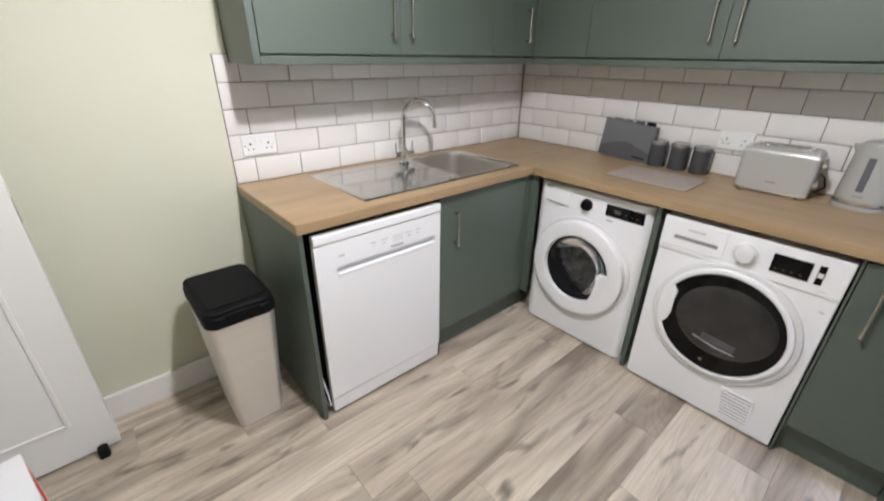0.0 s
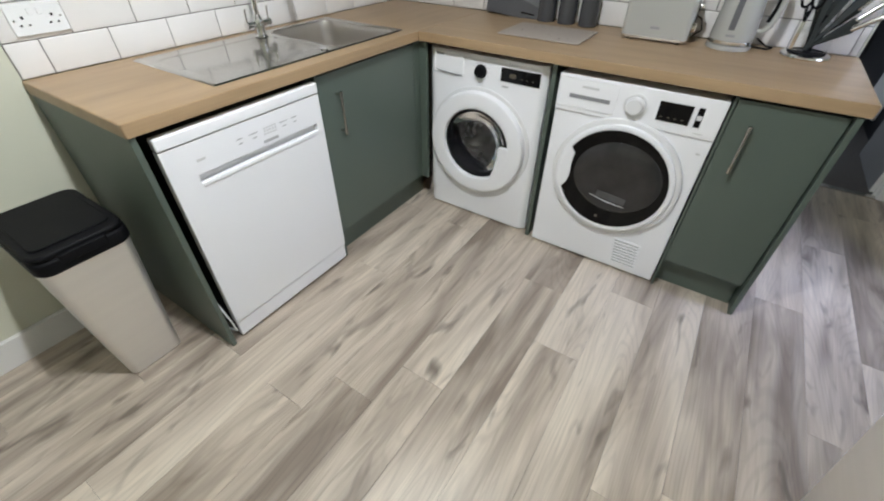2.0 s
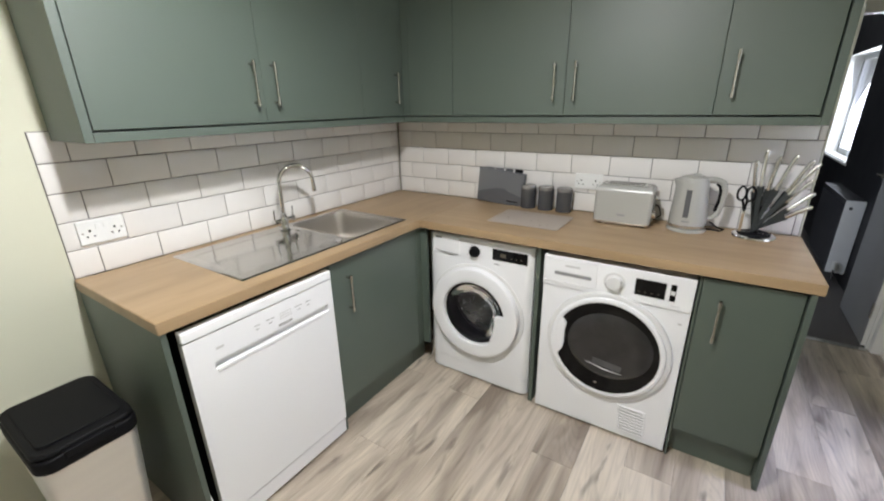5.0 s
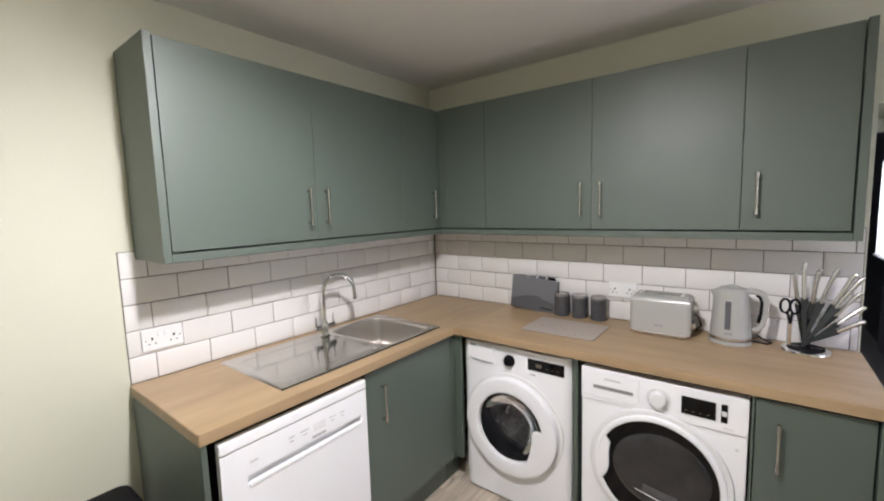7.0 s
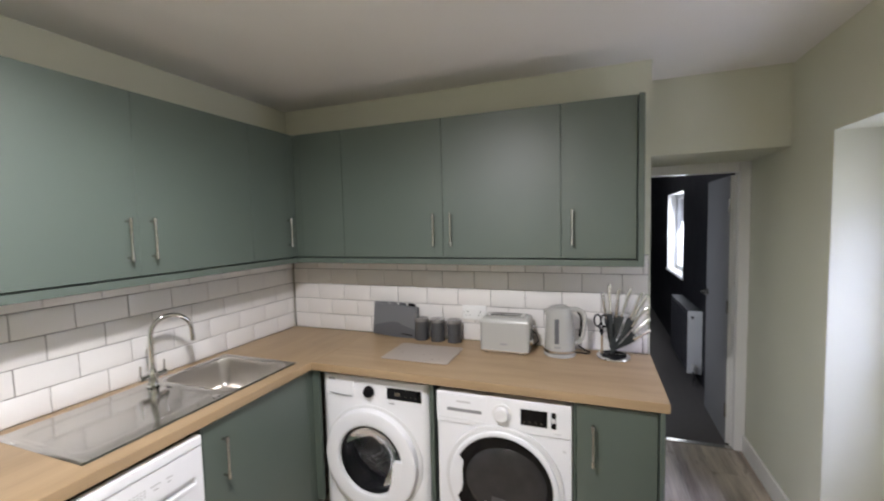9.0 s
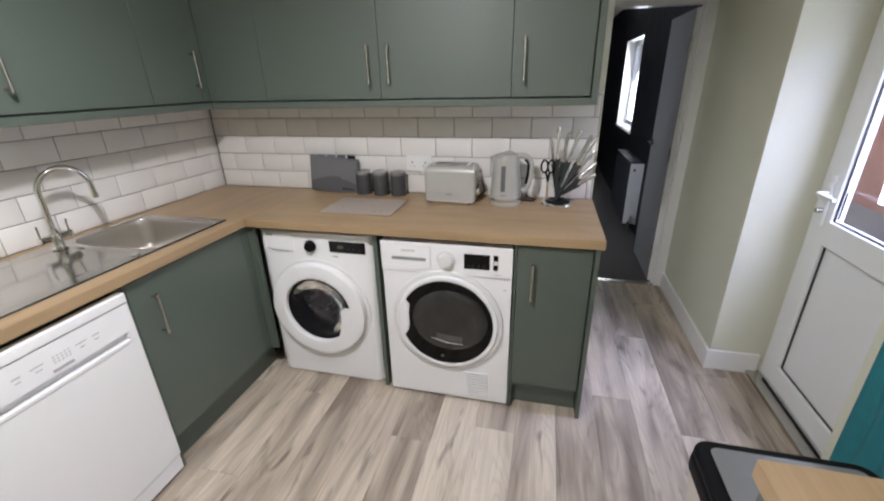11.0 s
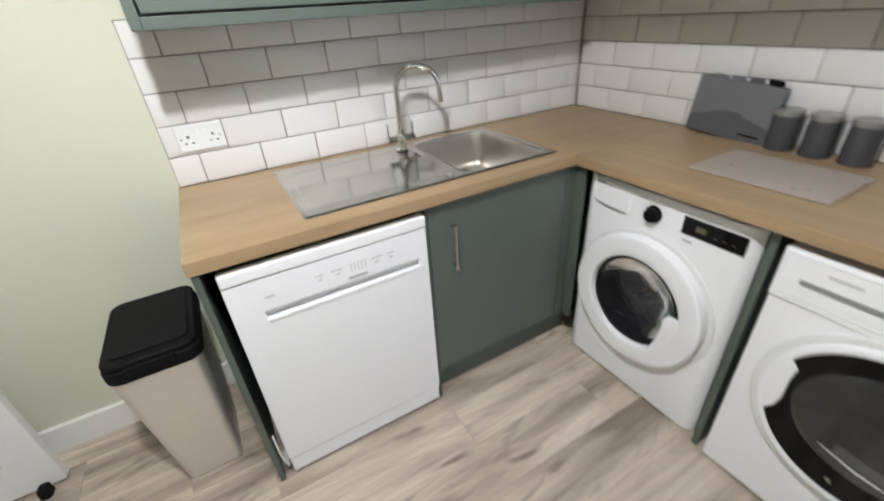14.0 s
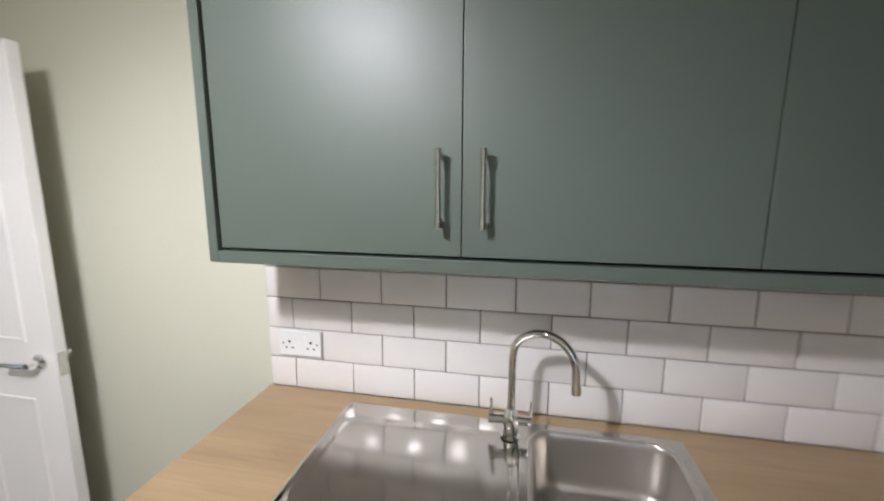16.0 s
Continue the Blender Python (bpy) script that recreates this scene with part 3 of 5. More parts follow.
panel("pelmet", "sage green pelmet strip under the wall cabinets over the sink", box(-1.805, -0.270, -FRONT - 0.008, -FRONT + 0.012, 1.392, DZ0 - 0.006, 0.0015), (-1.803, -0.272, -FRONT - 0.006, -FRONT + 0.010, 1.3912, 1.3921))
panel("pelmet", "sage green pelmet strip under the wall cabinets over the appliances", box(-FRONT - 0.008, -FRONT + 0.012, -2.161, -FRONT - 0.010, 1.392, DZ0 - 0.006, 0.0015), (-FRONT - 0.006, -FRONT + 0.010, -2.159, -FRONT - 0.012, 1.3912, 1.3921))
# underside boards and tops close the units
panel("cabinet_base", "sage green underside of the wall cabinets over the sink", box(-1.804, -0.006, -FRONT + 0.014, 0.004, 1.400, 1.4165))
panel("cabinet_base", "sage green underside of the wall cabinets over the appliances", box(-FRONT + 0.014, 0.004, -2.160, -FRONT + 0.012, 1.400, 1.4165))
part("corner_carcass", box(-0.261, 0.003, -0.261, 0.003, DZ0, DZ1 - 0.003), SAGE_IN, post)


def base_unit(name, m, x0, x1, hx, label):
    """A base cabinet: carcass, slab door, plinth; the door's face is at y = 0."""
    u = thing(name, label, "cabinet", m, group="sage green base cabinets")
    bm = box(x0, x0 + 0.016, 0.0195, 0.55, 0.13, 0.868)
    box(x1 - 0.016, x1, 0.0195, 0.55, 0.13, 0.868, bm=bm)
    box(x0 + 0.016, x1 - 0.016, 0.0195, 0.55, 0.13, 0.146, bm=bm)
    box(x0 + 0.016, x1 - 0.016, 0.54, 0.55, 0.146, 0.868, bm=bm)
    part("carcass", bm, SAGE_IN, u)
    slab_door(u, x0 + 0.002, x1 - 0.002, 0.150, 0.856, 0.0, (hx, 0.612, 0.785))
    part("plinth", box(x0, x1, 0.052, 0.068, 0.001, 0.146, 0.001), SAGE, u, smooth=True)
    return u


MNB = pose(0, -0.588, 0)
MEB = pose(-0.588, 0, 0, 0, 0, -90)
base_unit("base_cabinet", MNB, -1.225, -0.622, -1.138, "sage green base cabinet under the sink with a bar handle")
base_unit("base_cabinet", MEB, 1.908, 2.212, 1.975, "narrow sage green base cabinet beside the tumble dryer")
panel("end_panel", "sage green end panel from floor to worktop beside the dishwasher", box(-1.888, -1.870, -0.604, 0.004, 0.001, 0.868, 0.0015), (-1.886, -1.872, -0.6048, -0.6039, 0.003, 0.866))
panel("end_panel", "sage green end panel from floor to worktop beside the passage", box(-0.604, 0.004, -2.2335, -2.2155, 0.001, 0.868, 0.0015), (-0.6048, -0.6039, -2.2315, -2.2175, 0.003, 0.866))
panel("divider_panel", "dark green divider panel between washing machine and dryer", box(-0.575, -0.02, -1.272, -1.252, 0.001, 0.868, 0.0015))
panel("divider_panel", "sage green panel between dryer and end cabinet", box(-0.588, -0.02, -1.9065, -1.8985, 0.001, 0.868, 0.001))
panel("divider_panel", "sage green panel beside the dishwasher", box(-1.2335, -1.2265, -0.59, -0.02, 0.001, 0.868, 0.001))
panel("corner_filler", "sage green corner filler between sink cabinet and washing machine", box(-0.6205, -0.560, -0.588, -0.57, 0.150, 0.868, 0.0015))
panel("corner_filler", "sage green return filler beside the washing machine", box(-0.579, -0.560, -0.628, -0.5885, 0.150, 0.868, 0.0015))
panel("corner_plinth", "sage green plinth in the inner corner", box(-0.621, -0.50, -0.536, -0.52, 0.001, 0.146, 0.001))

# worktops
WF = 0.612


def worktop(label, bm, material, end=None):
    t = thing("worktop", label, "worktop", pose(0, 0, 0))
    part("slab", bm, material, t, smooth=True)
    if end:
        part("end_strip", box(*end, 0.8725, 0.9075), material, t, "laminate end strip")
    return t


worktop("oak-effect laminate worktop round the steel sink",
        cells([-1.892, -1.572, -0.648, -0.001], [-WF, -0.535, -0.066, -0.001], lambda i, j: not (i == 1 and j == 1), 0.870, 0.910, "z", 0.003), OAK, (-1.8932, -1.8915, -WF + 0.003, -0.004))
worktop("oak-effect laminate worktop over washing machine and dryer",
        cells([-WF, -0.001], [-2.247, -WF - 0.0006], full, 0.870, 0.910, "z", 0.003), OAK_Y, (-WF + 0.003, -0.004, -2.2482, -2.2465))

# units on the south wall, beside the steel bin
worktop("oak-effect laminate worktop end beside the second bin", cells([-3.33, -1.598], [SY + 0.002, -2.367], full, 0.870, 0.910, "z", 0.003), OAK)
MSB = pose(-0.018, -2.390, 0, 0, 0, 180)
base_unit("base_cabinet", MSB, 1.617, 2.10, 1.69, "sage green base cabinet on the outer wall with a bar handle")
base_unit("base_cabinet", MSB, 2.102, 2.70, 2.62, "sage green base cabinet on the outer wall with a bar handle")
base_unit("base_cabinet", MSB, 2.702, 3.30, 2.78, "sage green base cabinet on the outer wall with a bar handle")
panel("end_panel", "sage green end panel beside the second bin", box(-1.633, -1.615, SY + 0.003, -2.376, 0.001, 0.868, 0.0015), (-1.631, -1.617, -2.3761, -2.3752, 0.003, 0.866))


# ---- appliances ----
def bars(name, parent, rows, y, material, label=""):
    """Flat printed marks: rows of (x0, x1, z0, z1) on a face at y."""
    bm = bmesh.new()
    for x0, x1, z0, z1 in rows:
        box(x0, x1, y - 0.0008, y + 0.0005, z0, z1, bm=bm)
    return part(name, bm, material, parent, label)


def ring(r0, r1, y0, y1, cx, cz, steps=64, round_=0.008, bm=None):
    """A ring about the y axis, from y0 (front) to y1, with rounded front edges."""
    d = y1 - y0
    prof = [(r0, d), (r0, round_), (r0 + round_ * 0.3, round_ * 0.3), (r0 + round_, 0), (r1 - round_, 0), (r1 - round_ * 0.3, round_ * 0.3), (r1, round_), (r1, d)]
    return lathe(prof, steps, bm, pose(cx, y0, cz, -90))


def disc_cut(r, cut, side, y0, y1, cx, cz, steps=64):
    """A disc about y cut straight where side * x passes cut."""
    bm = bmesh.new()
    front, rear = [], []
    for i in range(steps):
        a = 2 * math.pi * i / steps
        x, z = r * math.cos(a), r * math.sin(a)
        if side * x > cut:
            x, top = side * cut, math.sqrt(r * r - cut * cut)
            z = max(-top, min(top, z))
        front.append(bm.verts.new((cx + x, y0, cz + z)))
        rear.append(bm.verts.new((cx + x, y1, cz + z)))
    bm.faces.new(front)
    bm.faces.new(rear[::-1])
    for i in range(steps):
        j = (i + 1) % steps
        bm.faces.new((front[i], rear[i], rear[j], front[j]))
    return bm


def port_grip(r, a0, a1, inner, y0, y1, cx, cz, steps=24):
    """The part of a disc about y that lies between two angles, closed on its inner side by a stepped edge."""
    rim = [(r * math.cos(radians(a0 + (a1 - a0) * i / steps)), r * math.sin(radians(a0 + (a1 - a0) * i / steps))) for i in range(steps + 1)]
    rim += inner
    bm = bmesh.new()
    front, rear = [bm.verts.new((cx + x, y0, cz + z)) for x, z in rim], [bm.verts.new((cx + x, y1, cz + z)) for x, z in rim]
    bm.faces.new(front)
    bm.faces.new(rear[::-1])
    for i in range(len(rim)):
        j = (i + 1) % len(rim)
        bm.faces.new((front[i], rear[i], rear[j], front[j]))
    es = [e for e in bm.edges if abs(e.verts[0].co.y - y0) < 1e-6 and abs(e.verts[1].co.y - y0) < 1e-6]
    bmesh.ops.bevel(bm, geom=es, offset=0.004, segments=2, profile=0.5, affect="EDGES")
    return bm


def dishwasher(m):
    u = thing("dishwasher", "white freestanding dishwasher under the worktop", "dishwasher", m)
    # body coloured black so the gap beside it reads as deep shade
    part("body", box(-0.290, 0.290, 0.03, 0.56, 0.02, 0.842, 0.003), BLACK, u, "black body with the shade of the side gap put into its colour", True)
    part("lid_strip", box(-0.299, 0.299, -0.004, 0.029, 0.808, 0.846, 0.006, 3), APPL, u, smooth=True)
    part("door_panel", cells([-0.299, -0.215, 0.268, 0.299], [0.090, 0.672, 0.700, 0.806], lambda i, j: not (i == 1 and j == 1), 0.0, 0.0285, "y", 0.003), APPL, u, smooth=True)
    part("grip_recess", box(-0.2145, 0.2675, 0.020, 0.0282, 0.6725, 0.6995), APPL2, u)
    part("grip_lip", box(-0.214, 0.267, -0.003, 0.012, 0.660, 0.6765, 0.004, 3), APPL, u, smooth=True)
    part("kick_panel", box(-0.297, 0.297, 0.004, 0.028, 0.012, 0.087, 0.006, 3), APPL, u, smooth=True)
    for row in [(-0.065, -0.042, 0.757, 0.7595), (-0.018, 0.016, 0.757, 0.7595), (0.107, 0.140, 0.757, 0.7595), (0.159, 0.182, 0.757, 0.7595),
                              (-0.060, -0.046, 0.742, 0.7445), (-0.008, 0.008, 0.742, 0.7445), (0.117, 0.132, 0.742, 0.7445), (0.164, 0.177, 0.742, 0.7445)]:
        bars("control_mark", u, [row], -0.0005, INK, "grey printed control mark")
    bars("programme_marks", u, [(0.040 + 0.011 * i, 0.046 + 0.011 * i, 0.738 + 0.010 * j, 0.743 + 0.010 * j) for i in range(5) for j in range(3)], -0.0005, INKL, "pale printed programme marks")
    bars("badge", u, [(0.030, 0.090, 0.712, 0.721)], -0.0005, INK, "grey badge bar")
    bars("badge", u, [(-0.205, -0.178, 0.742, 0.750)], -0.0005, INKL, "pale badge bar")
    part("drain_hose", tube([(-0.322, 0.03, 0.20), (-0.318, 0.0, 0.13), (-0.306, 0.012, 0.05), (-0.31, 0.1, 0.02)], 0.0032, 8), UPVC, u, "white hose beside the cabinet", True)
    return u


def washer_front(u, glass_r, cx, cz):
    """Drum, tub and rubber gasket behind a port of that radius."""
    part("drum", lathe([(glass_r * 0.90, 0.066), (glass_r * 0.88, 0.26), (0, 0.27)], 48, m=pose(cx, 0.03, cz, -90)), DRUM, u, smooth=True)
    part("drum_lip", lathe([(glass_r * 0.98, 0.0), (glass_r * 0.96, 0.06), (glass_r * 0.895, 0.065)], 48, m=pose(cx, 0.03, cz, -90)), BLACK, u, "black lip at the mouth of the drum", True)
    for k in range(9):
        own = tube([(0, 0.296, 0.012), (0, 0.288, glass_r * 0.45), (0, 0.294, glass_r * 0.84)], [0.003, 0.006, 0.003], 8)
        own.transform(pose(cx, 0, cz) @ pose(0, 0, 0, 0, 15 + 40 * k, 0))
        part("drum_rib", own, DRUM, u, smooth=True)
    for k, (dy, rr) in enumerate(((0.095, 0.925), (0.16, 0.91), (0.225, 0.895))):
        part("drum_hoop", ring(glass_r * rr - 0.004, glass_r * rr, dy, dy + 0.006, cx, cz, 48, 0.0015), DRUMRIM, u, "polished steel hoop", True)
    part("drum_hub", lathe([(0.045, 0.0), (0.040, -0.008), (0.012, -0.014), (0, -0.014)], 32, m=pose(cx, 0.296, cz, -90)), DRUMRIM, u, "polished drum hub", True)
    for k in range(3):
        own = box(-0.012, 0.012, 0.07, 0.28, glass_r * 0.62, glass_r * 0.9, 0.006)
        own.transform(pose(cx, 0.03, cz) @ pose(0, 0, 0, 0, 35 + 120 * k, 0))
        part("drum_paddle", own, DRUM, u, smooth=True)


def bowed(bm):
    """Rounds the upright front corners of a flat panel."""
    for x in (-0.293, -0.287, -0.279, -0.27, -0.255, 0.255, 0.27, 0.279, 0.287, 0.293):
        bmesh.ops.bisect_plane(bm, geom=bm.verts[:] + bm.edges[:] + bm.faces[:], plane_co=(x, 0, 0), plane_no=(1, 0, 0))
    for v in bm.verts:
        if v.co.y < 0.01:
            v.co.y += 0.024 * max(0.0, (abs(v.co.x) - 0.25) / 0.048) ** 2.4
    return bm


def washing_machine(m):
    u = thing("washing_machine", "white front-loading washing machine with a round port door", "washing machine", m)
    cx, cz = -0.018, 0.434
    bm = cells([-0.298, cx - 0.185, cx + 0.185, 0.298], [0.101, cz - 0.185, cz + 0.185, 0.842], lambda i, j: not (i == 1 and j == 1), -0.012, 0.022, "y")
    part("front_panel", bowed(bm), APPL, u, smooth=True)
    part("body", cells([-0.298, -0.27, 0.27, 0.298], [0.012, 0.04, 0.81, 0.842], lambda i, j: not (i == 1 and j == 1), 0.0225, 0.50, "y"), APPL, u)
    part("back", box(-0.27, 0.27, 0.48, 0.499, 0.04, 0.81), RUBBER, u)
    part("kick_panel", bowed(box(-0.298, 0.298, -0.008, 0.022, 0.012, 0.0985)), APPL, u, smooth=True)
    part("drawer_front", box(-0.262, -0.105, -0.0145, -0.0125, 0.742, 0.836, 0.004), APPL, u, smooth=True)
    # the grip's shade, drawn as a thin grey line on the drawer
    part("drawer_grip_shade", tube([(-0.258, -0.0145, 0.752), (-0.22, -0.0165, 0.745), (-0.15, -0.0165, 0.741), (-0.11, -0.0155, 0.743)], [0.001, 0.0035, 0.0035, 0.001], 8), SEAM, u, "grey line painted as shade at the drawer grip", True)
    part("dial", lathe([(0, 0), (0.030, 0), (0.030, 0.004), (0.026, 0.006), (0.024, 0.022), (0.021, 0.025), (0, 0.025)], 36, m=pose(-0.015, -0.012, 0.776, 90)), BLACK, u, "black programme dial", True)
    d = part("display", box(0.085, 0.270, -0.0145, -0.0125, 0.752, 0.810, 0.001), GLOSSB, u, "black glossy display")
    for row in [(0.128, 0.158, 0.772, 0.790)] + [(0.182 + 0.026 * k, 0.190 + 0.026 * k, 0.772, 0.775) for k in range(3)]:
        bars("display_mark", d, [row], -0.0148, BRONZE)
    bars("badge", u, [(-0.252, -0.215, 0.818, 0.828)], -0.0148, INK, "small dark badge")
    bars("badge", u, [(0.095, 0.125, 0.727, 0.733)], -0.0123, INK, "small dark badge")
    bars("programme_marks", u, [(-0.015 + 0.043 * math.cos(a) - 0.006, -0.015 + 0.043 * math.cos(a) + 0.006, 0.776 + 0.036 * math.sin(a) - 0.001, 0.776 + 0.036 * math.sin(a) + 0.001) for a in [radians(-60 + 30 * k) for k in range(11)]], -0.0123, INKL, "pale programme marks")
    door = part("port_door", ring(0.176, 0.256, -0.052, 0.012, cx + 0.010, cz, round_=0.015), APPL, u, "white round port door", True)
    part("outer_ring", ring(0.252, 0.274, -0.016, 0.002, cx + 0.012, cz, round_=0.006), APPL2, u, smooth=True)
    bm = port_grip(0.184, -60, 8, [(0.136, 0.022), (0.126, 0.006), (0.134, -0.03), (0.120, -0.10)], -0.0505, -0.030, cx + 0.010, cz)
    part("door_grip", bm, APPL, door, smooth=True)
    part("gasket", ring(0.158, 0.180, -0.030, 0.04, cx + 0.004, cz, round_=0.006), BLACK, u, "dark rubber gasket", True)
    pane = part("port_glass", lathe([(0.162, 0.0), (0.150, 0.012), (0.125, 0.06), (0.08, 0.085), (0, 0.092), (0, 0.086), (0.076, 0.079), (0.119, 0.056), (0.144, 0.010), (0.158, -0.004)], 48, m=pose(cx, -0.022, cz, -90)), PORTH, door, "clear bowl glass", True)
    pane.visible_shadow = False
    washer_front(u, 0.172, cx, cz)
    for x in (-0.25, 0.25):
        part("foot", lathe([(0, 0), (0.02, 0), (0.02, 0.008), (0.009, 0.01), (0.009, 0.03), (0, 0.03)], 16, m=pose(x, 0.06, 0.0005)), BLACK, u, smooth=True)
    return u


def tumble_dryer(m):
    u = thing("tumble_dryer", "white tumble dryer with a black glass round door", "tumble dryer", m)
    cx, cz = 0.006, 0.456
    part("body", box(-0.298, 0.298, 0.0, 0.54, 0.012, 0.842, 0.005, 3), APPL, u, smooth=True)
    part("control_panel", box(-0.298, 0.298, -0.006, -0.0004, 0.700, 0.843, 0.004, 3), APPL, u, smooth=True)
    part("drawer_front", box(-0.288, -0.062, -0.0085, -0.0064, 0.722, 0.832, 0.004), APPL, u, smooth=True)
    # grey strip in place of a recess, its shade put into the colour
    part("drawer_grip_shade", box(-0.245, -0.085, -0.0095, -0.0080, 0.758, 0.772, 0.002), SEAM, u, "grey strip painted as shade in the drawer recess", True)
    part("dial", lathe([(0, 0), (0.044, 0), (0.044, 0.003), (0.033, 0.005), (0.031, 0.022), (0.027, 0.026), (0, 0.026)], 40, m=pose(0.008, -0.006, 0.772, 90)), APPL2, u, "white programme dial", True)
    part("dial_ring", ring(0.0335, 0.0375, -0.0105, -0.0062, 0.008, 0.772, round_=0.001), INK, u, "thin grey ring", True)
    d = part("display", box(0.088, 0.200, -0.0082, -0.0064, 0.738, 0.808, 0.001), GLOSSB, u, "black glossy display")
    bars("display_marks", d, [(0.10 + 0.024 * i, 0.108 + 0.024 * i, 0.752, 0.755) for i in range(4)], -0.0085, BRONZE)
    part("start_button", box(0.216, 0.236, -0.0082, -0.0064, 0.738, 0.808, 0.001), GLOSSB, u, "black start button strip")
    part("start_key", box(0.218, 0.234, -0.0092, -0.0084, 0.764, 0.782, 0.001), APPL2, u)
    bars("badge", u, [(-0.20, -0.135, 0.800, 0.808)], -0.0087, INKL, "pale badge bar")
    bars("badge", u, [(0.225, 0.255, 0.716, 0.719)], -0.0066, INKL, "pale printed mark")
    bars("badge", u, [(0.262, 0.275, 0.640, 0.646)], -0.0006, INKL, "pale printed mark")
    part("door_surround", ring(0.238, 0.262, -0.018, 0.004, cx, cz, round_=0.007), APPL2, u, "white door surround", True)
    door = part("port_door", ring(0.217, 0.242, -0.030, 0.004, cx, cz, round_=0.009), APPL, u, "white door ring", True)
    part("door_glass", disc_cut(0.2185, 0.3, -1, -0.0285, 0.002, cx, cz), GLOSSB, door, "black glossy door glass")
    bowl = lathe([(0.178, 0.0), (0.176, -0.003), (0.155, -0.012), (0.11, -0.018), (0, -0.021)], 56)
    for v in bowl.verts:
        v.co.y *= 0.88
    bowl.transform(pose(cx + 0.016, -0.0288, cz + 0.018, -90))
    part("window", bowl, SMOKE, door, "smoked inner window", True)
    # grey band across the lower window
    low_band = rounded(-0.062, 0.062, -0.003, 0.003, -0.016, 0.016, 0.0025, 0.001, 3)
    low_band.transform(pose(cx + 0.020, -0.0465, cz - 0.062, 0, 6, 0))
    part("window_band", low_band, WINBAND, door, "grey band low on the smoked window", True)
    # pale bar that paints a reflected streak onto the window
    part("pale_streak", tube([(cx - 0.07, -0.0475, cz - 0.070), (cx + 0.01, -0.050, cz - 0.086), (cx + 0.085, -0.0475, cz - 0.092)], [0.0010, 0.0024, 0.0010], 8), INKL, door, "pale streak painted as a reflection in the window", True)
    part("grip", port_grip(0.221, 150, 203, [(-0.184, -0.055), (-0.176, -0.02), (-0.178, 0.04), (-0.172, 0.085)], -0.033, -0.004, cx, cz), APPL, door, "white door grip", True)
    bars("badge", door, [(-0.02, -0.008, 0.272, 0.282)], -0.0288, NICKEL, "small pale symbol")
    for k in range(9):
        part("vent_slat", box(0.104 - 0.002 * k, 0.214 - 0.001 * k, -0.005, 0.0, 0.040 + 0.0160 * k, 0.0505 + 0.0160 * k, 0.0018), APPL, u, smooth=True)
    # no real slots: flat grey strips carry the shade between the slats
    bm = bmesh.new()
    for k in range(8):
        box(0.108 - 0.002 * k, 0.208 - 0.001 * k, -0.0012, 0.0, 0.0510 + 0.0160 * k, 0.0555 + 0.0160 * k, bm=bm)
    part("vent_slot_shade", bm, SEAM, u, "grey strips painted as shade between the vent slats")
    for x in (-0.25, 0.25):
        part("foot", lathe([(0, 0), (0.02, 0), (0.02, 0.008), (0.009, 0.01), (0.009, 0.03), (0, 0.03)], 16, m=pose(x, 0.06, 0.0005)), BLACK, u, smooth=True)
    return u


BRONZE = mat("dim_bronze_print", (0.10, 0.085, 0.06), 0.4)
WINBAND = mat("grey_window_band", (0.085, 0.085, 0.088), 0.15, vary=0.3, scale=30)
SMOKE = mat("smoked_window", (0.028, 0.027, 0.027), 0.08, vary=0.5, scale=14, rvar=0.03)
dishwasher(pose(-1.540, -0.604, 0))
washing_machine(pose(-0.553, -0.936, 0, 0, 0, -90))
tumble_dryer(pose(-0.590, -1.594, 0, 0, 0, -90))


# ---- sink and tap ----
def smooth01(a, b, v):
    t = min(1.0, max(0.0, (v - a) / (b - a)))
    return t * t * (3 - 2 * t)


def in_round(x, y, x0, x1, y0, y1, r):
    """How deep a place lies inside a rounded rectangle (negative outside)."""
    qx, qy = abs(x - (x0 + x1) / 2) - (x1 - x0) / 2 + r, abs(y - (y0 + y1) / 2) - (y1 - y0) / 2 + r
    return -(math.hypot(max(qx, 0), max(qy, 0)) + min(max(qx, qy), 0) - r)


BOWL = (-1.030, -0.672, -0.528, -0.086)      # x and y limits of the bowl


def bowl_in(x, y):
    return in_round(x, y, *BOWL, 0.060)


def sink_height(x, y):
    edge = in_round(x, y, -1.583, -0.634, -0.546, -0.052, 0.014)
    z = 0.0005 + 0.0035 * smooth01(0, 0.008, edge) - 0.0015 * smooth01(0.010, 0.02, edge)
    drain = in_round(x, y, -1.556, -1.058, -0.478, -0.118, 0.06)
    z -= 0.0026 * smooth01(0.0, 0.016, drain) + 0.003 * smooth01(-1.5, -1.1, x) * smooth01(0.0, 0.1, drain)
    return z


sink = thing("sink", "stainless steel inset sink with a drainer and one bowl", "sink", pose(0, 0, 0.910))
NX, NY = 238, 124
grid = [[None] * (NY + 1) for _ in range(NX + 1)]
for i in range(NX + 1):
    for j in range(NY + 1):
        x, y = -1.583 + 0.949 * i / NX, -0.546 + 0.494 * j / NY
        grid[i][j] = (x, y, sink_height(x, y))


